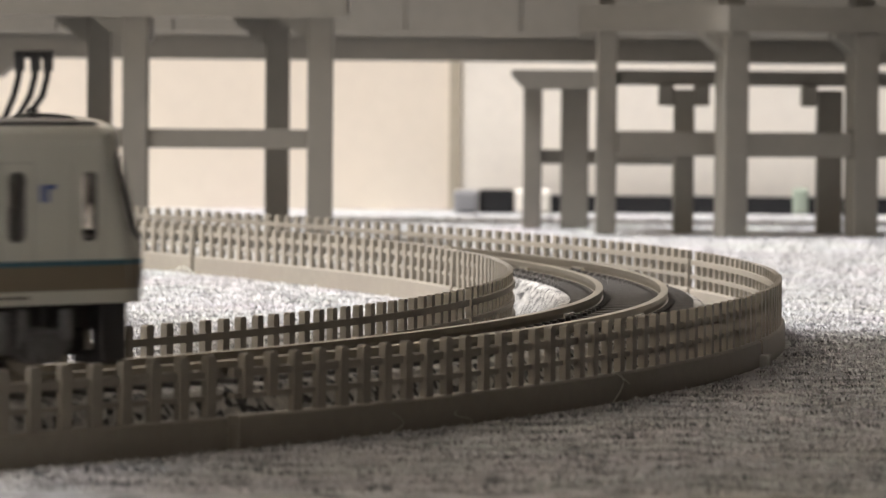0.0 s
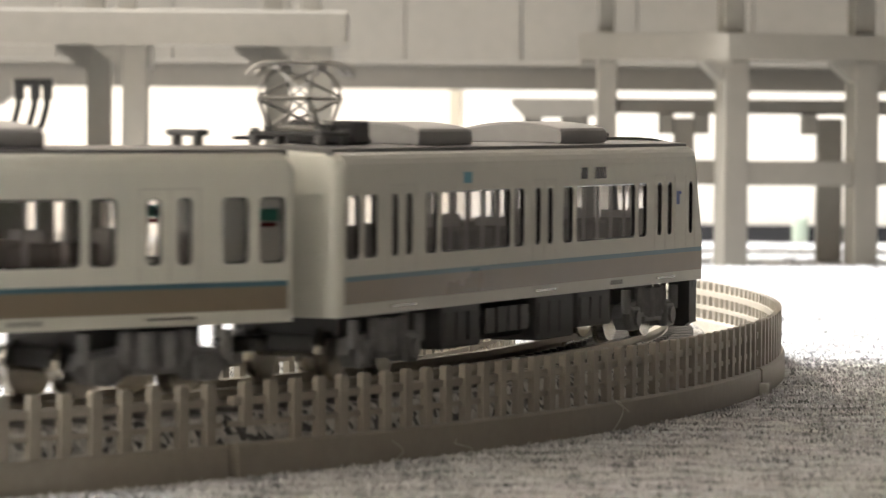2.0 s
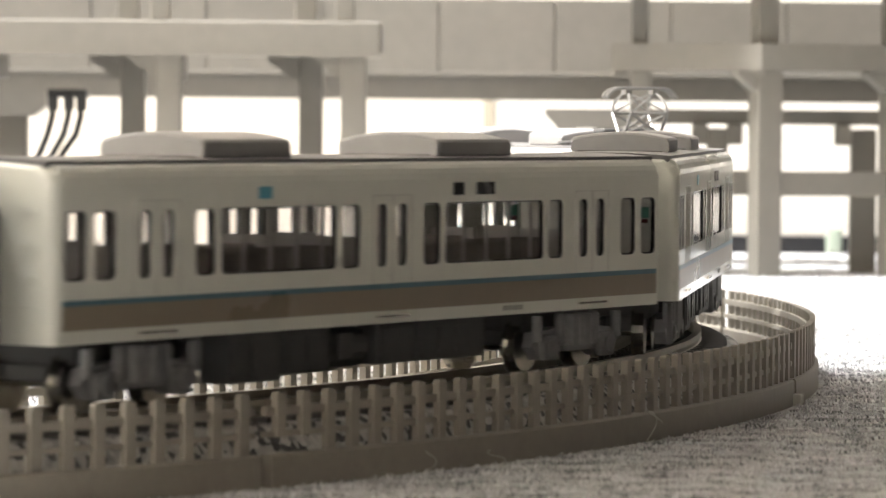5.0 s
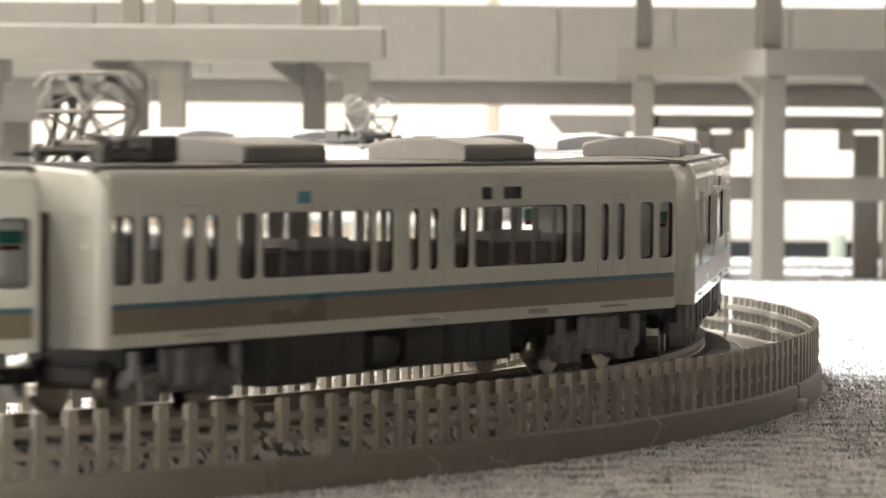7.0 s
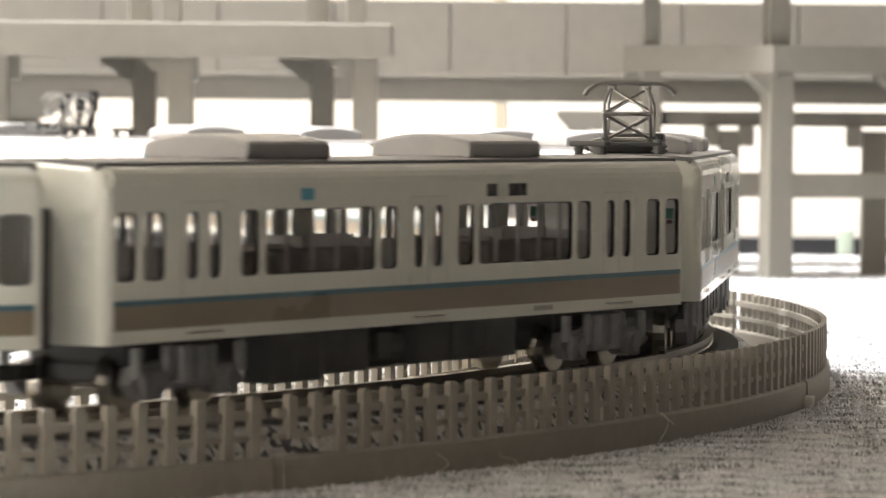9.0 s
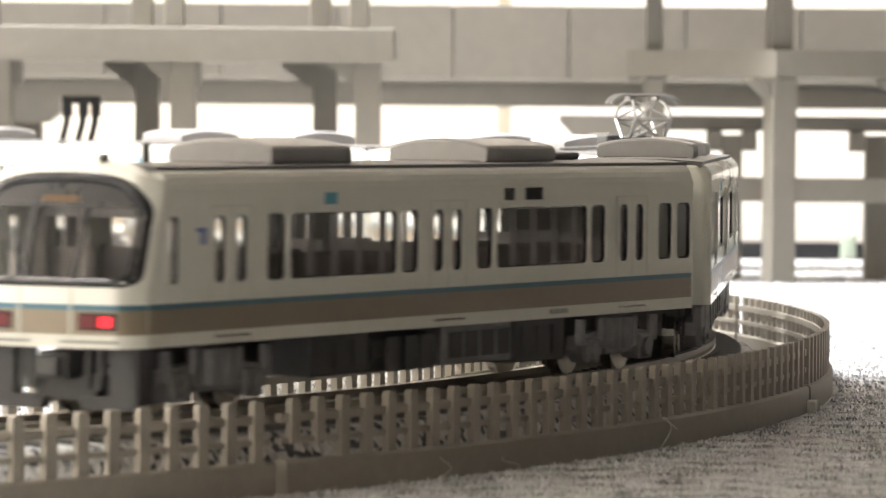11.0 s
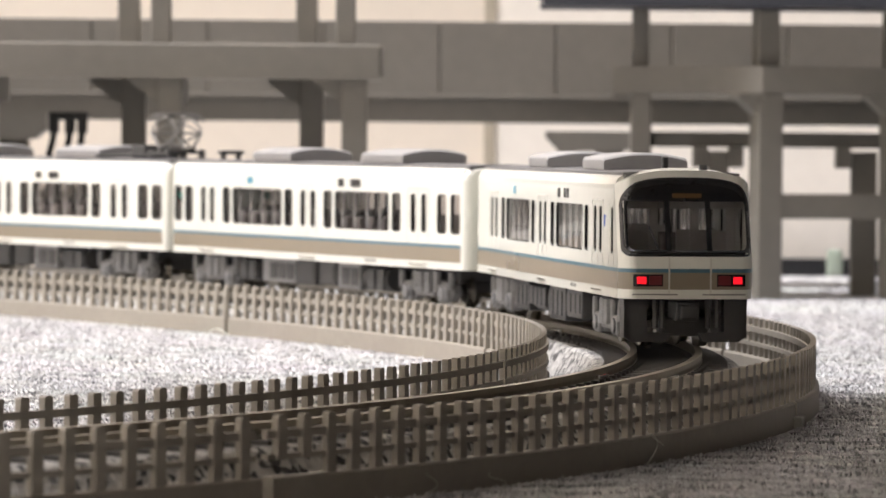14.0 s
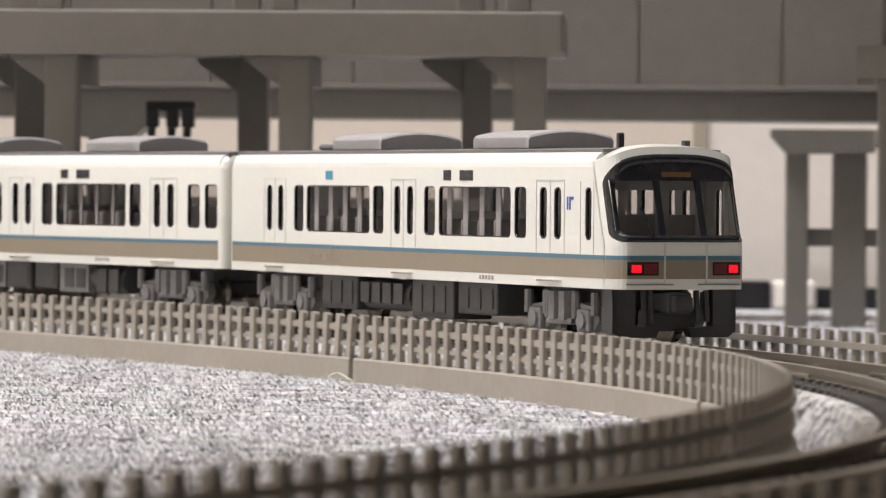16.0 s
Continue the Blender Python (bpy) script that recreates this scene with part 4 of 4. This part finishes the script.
def end_car(lit):
    label = "ivory model train end car with lit red tail lamps" if lit else "ivory model train end car with black windscreen"
    spans = mirrored(SHORT_WIN + BIG_WIN + DOOR_WIN + [(1.1, 3.2)])
    windows = [w for w in spans] + [(56.2, 58.0)]
    car = car_base(label, sorted(windows), END_ROUND - HALF, 58.7, "cars of the model train", 3, 0.0, 1 if lit else -1)
    end_plate(car, -HALF, -1)

    def top(y):
        return 23.5 + 1.9 * max(0.0, 1 - (abs(y) / BODY_W) ** 3.2)

    def corner(y, radius):
        over = max(0.0, abs(y) - (SCREEN_W - radius))
        return radius - math.sqrt(max(0.0, radius ** 2 - min(over, radius) ** 2))

    def screen_top(y):
        return top(y) - 0.95 - corner(y, 2.3)

    def glazed(y, z):
        return abs(y) < SCREEN_W - 0.45 and 13.2 + corner(y, 1.1) + 0.45 < z < screen_top(y) - 0.45

    nose_patch("front_shell", -BODY_W, BODY_W, SILL, 0, 0.0, IVORY, car, "ivory cab front", ny=48, nz=44, top=top, hole=glazed)
    bm = bmesh.new()
    rows = []
    for k in range(25):
        y = -BODY_W + 2 * BODY_W * k / 24
        z = top(y)
        rows.append((bm.verts.new((nose_x(y, z), y, z)), bm.verts.new((58.6, y * 0.97, max(z + 0.35 * (1 - (y / BODY_W) ** 2), 24.5 - 1.6 * (y / BODY_W) ** 6)))))
    for a, b in zip(rows, rows[1:]):
        bm.faces.new((a[0], b[0], b[1], a[1]))
    part("brow", bm, IVORY, car, "ivory roof brow", smooth=True)
    for side in (-1, 1):
        bm = bmesh.new()
        cols = []
        for k in range(21):
            z = SILL + (23.5 - SILL) * k / 20
            cols.append((bm.verts.new((58.6, side * BODY_W, z)), bm.verts.new((nose_x(BODY_W, z), side * BODY_W, z))))
        for a, b in zip(cols, cols[1:]):
            bm.faces.new((a[0], a[1], b[1], b[0]))
        part("cab_side", bm, IVORY, car)
        part("brown_stripe", boxed(58.7, 61.8, side * BODY_W - 0.05, side * BODY_W + 0.05, 8.55, 10.95), BROWN, car)
        part("teal_stripe", boxed(58.7, 61.8, side * BODY_W - 0.06, side * BODY_W + 0.06, 10.95, 11.5), TEAL, car)
        y = side * BODY_W
        bm = bmesh.new()
        for u in (54.9, 58.65):
            box(bm, u - 0.08, u + 0.08, y - 0.06, y + 0.06, 11.6, 20.9)
        part("door_seam", bm, SEAM, car, "fine grey cab door seams")
        bm = bmesh.new()
        box(bm, 51.0, 51.4, y - 0.05, y + 0.05, 17.2, 18.9)
        box(bm, 51.7, 52.1, y - 0.05, y + 0.05, 17.2, 18.9)
        box(bm, 52.1, 52.9, y - 0.05, y + 0.05, 18.5, 18.9)
        part("emblem", bm, BLUE, car, "small blue emblem bars")
    glass = nose_patch("windscreen", -9.1, 9.1, 13.4, 0, -0.12, SCREEN, car, "dark wraparound windscreen", ny=36, nz=16, top=lambda y: screen_top(y) - 0.2)
    glass.visible_shadow = False
    # black gasket: a rounded ring that follows the screen's outline
    outline = []
    steps = 30
    for k in range(steps + 1):
        y = SCREEN_W * math.sin(math.pi / 2 * (2 * k / steps - 1))
        outline.append((y, screen_top(y)))
    for k in range(steps + 1):
        y = SCREEN_W * math.sin(math.pi / 2 * (1 - 2 * k / steps))
        outline.append((y, 13.2 + corner(y, 1.1)))
    bm = bmesh.new()
    rings = []
    for inset, lift in ((0.0, -0.1), (0.05, 0.14), (0.85, 0.10), (0.9, -0.4)):
        ring = []
        for y, z in outline:
            yy = y * (1 - inset / SCREEN_W)
            zz = 18.2 + (z - 18.2) * (1 - inset / 5.0)
            ring.append(bm.verts.new((nose_x(yy, zz) + lift, yy, zz)))
        rings.append(ring)
    for ra, rb in zip(rings, rings[1:]):
        for k in range(len(outline)):
            j = (k + 1) % len(outline)
            bm.faces.new((ra[k], ra[j], rb[j], rb[k]))
    bmesh.ops.recalc_face_normals(bm, faces=bm.faces)
    part("screen_frame", bm, BLACK, glass, "black rounded windscreen gasket", smooth=True)
    for name, y0, y1, z0, z1 in (("screen_pillar", -3.3, -2.6, 13.3, 22.6), ("screen_pillar", 2.6, 3.3, 13.3, 22.6)):
        nose_patch(name, y0, y1, z0, z1, 0.06, BLACK, glass, "black windscreen pillar", ny=4, nz=10)
    nose_patch("screen_header", -9.0, 9.0, 21.0, 0, 0.03, BLACK, glass, "black band above the windscreen", ny=36, nz=4, top=lambda y: max(21.05, screen_top(y) - 0.2))
    nose_patch("headboard_display", -2.1, 2.1, 21.5, 22.15, 0.12, AMBER, glass, "dim amber destination display", ny=4, nz=2)
    bm = bmesh.new()
    rod(bm, (nose_x(-4, 13.9) + 0.2, -4.4, 13.9), (nose_x(-5.6, 17) + 0.2, -5.8, 17.6), 0.16)
    part("wiper", bm, BLACK, glass)
    nose_patch("brown_band", -9.74, 9.74, 8.55, 10.95, 0.05, BROWN, car, "brown front band", ny=48, nz=2)
    nose_patch("teal_band", -9.74, 9.74, 10.95, 11.5, 0.06, TEAL, car, "teal front line", ny=48, nz=1)
    nose_patch("grab_rail", -8.2, -1.8, 7.75, 7.95, 0.2, INK, car, "thin front grab line", ny=8, nz=1)
    nose_patch("grab_rail", 1.8, 8.2, 7.75, 7.95, 0.2, INK, car, "thin front grab line", ny=8, nz=1)
    for yy in (-3.0, 3.0):
        nose_patch("front_door_seam", yy - 0.12, yy + 0.12, 8.0, 13.1, 0.12, GANGWAY, car, "front door edge", ny=1, nz=6)
    for side in (-1, 1):
        a, b = sorted((side * 3.9, side * 8.1))
        lamp = nose_patch("lamp_housing", a, b, 9.0, 10.7, 0.12, BLACK, car, "black lamp housing", ny=8, nz=2)
        a, b = sorted((side * 6.3, side * 7.6))
        nose_patch("tail_lamp", a, b, 9.35, 10.35, 0.24, RED_ON if lit else RED_OFF, lamp, "glowing red tail lamp" if lit else "dark red lamp lens", ny=4, nz=2)
        a, b = sorted((side * 4.1, side * 5.9))
        nose_patch("side_lamp", a, b, 9.2, 10.5, 0.24, RED_DIM if lit else RED_OFF, lamp, "dim dark red lens", ny=4, nz=2)
    bm = bmesh.new()
    for side in (-1, 1):
        prism(bm, [(side * 9.0, 7.3), (side * 8.6, 1.6), (side * 7.8, 1.0), (side * 2.6, 1.0), (side * 2.0, 2.2), (side * 5.6, 2.4), (side * 5.6, 7.3)], "x", 60.6, 62.4)
        ya, yb = sorted((side * 8.9, side * 8.2))
        box(bm, 59.4, 62.4, ya, yb, 1.6, 7.3)
    part("snow_plough", bm, SKIRT, car, "grey front skirt with cutouts")
    bm = bmesh.new()
    box(bm, 58, 64.0, -1.7, 1.7, 4.0, 6.8, bevel=0.3)
    box(bm, 63.0, 65.2, -1.3, 1.3, 4.3, 6.3, bevel=0.3)
    box(bm, 59, 61.5, -3.6, 3.6, 1.8, 4.4, bevel=0.3)
    for yy in (-4.4, -3.4, 3.2, 4.6):
        rod(bm, (62.6, yy, 3.0), (62.2, yy, 7.0), 0.4)
    part("coupler", bm, UNDER, car, "dark front coupler and hoses")
    bm = bmesh.new()
    for y0, y1, z0, z1 in ((-9, -7.6, 8.7, 22), (-3.6, -2.4, 8.7, 22), (2.4, 3.6, 8.7, 22), (7.6, 9, 8.7, 22), (-9, 9, 8.7, 13.6), (-9, 9, 19.8, 22.5)):
        box(bm, 53.4, 53.9, y0, y1, z0, z1)
    part("cab_partition", bm, PARTITION, car, "grey cab partition with window openings")
    part("cab_desk", boxed(59.5, 63.0, -8.6, 8.6, 8.6, 13.4, bevel=0.4), BLACK, car, "black driving desk")
    part("antenna", boxed(46.5, 47.35, -0.45, 0.45, 25.0, 27.3, bevel=0.2), UNDER, car, "small black roof antenna")
    bm = bmesh.new()
    rod(bm, (59.5, 3.0, 25.0), (59.5, 3.0, 26.2), 0.6)
    part("roof_vent", bm, UNDER, car)
    part("roof_hatch", boxed(-46, -38, -3, 3, 25.3, 26.2, bevel=0.5), ROOF, car)
    return car


# where the tail car's middle is along the track (mm) at each time
TRAVEL = [(0.0, -936), (0.5, -896), (1.0, -857), (1.5, -818), (3.5, -667), (4.2, -619.5), (6.3, -477.5), (7.0, -427.5), (8.2, -350.5),
          (9.0, -296.5), (10.2, -217), (12.5, -56), (13.0, -23.5), (13.5, 11), (14.0, 49.5), (14.6, 91), (15.0, 122.5), (15.5, 163.5), (16.0, 200)]
PITCH, BOGIE = 131.8, 46.0


def car_pose(s, turned=False):
    ax, ay = track_point(s - BOGIE)[:2]
    bx, by = track_point(s + BOGIE)[:2]
    m = pose((ax + bx) / 2 * MM, (ay + by) / 2 * MM, RAIL_TOP * MM, 0, 0, math.degrees(math.atan2(by - ay, bx - ax)))
    return m @ pose(0, 0, 0, 0, 0, 180) if turned else m


tail = end_car(True)
middle = middle_car()
CARS = [(tail, True)]
for k in range(1, 5):
    ob = middle if k == 1 else copy_thing(middle, Matrix.Identity(4))
    CARS.append((ob, False))
CARS.append((end_car(False), False))
for k in (2, 5):
    pantograph(CARS[k][0], -52.0)
    roof_gear(CARS[k][0], -52.0)
for k in (1, 4):
    roof_bracket(CARS[k][0])


def motions():
    times = [k * 0.25 for k in range(65)]
    for k, (car, turned) in enumerate(CARS):
        rows = [(t, car_pose(float(np.interp(t, [a for a, b in TRAVEL], [b for a, b in TRAVEL])) + PITCH * k, turned)) for t in times]
        walk(car, rows)


motions()
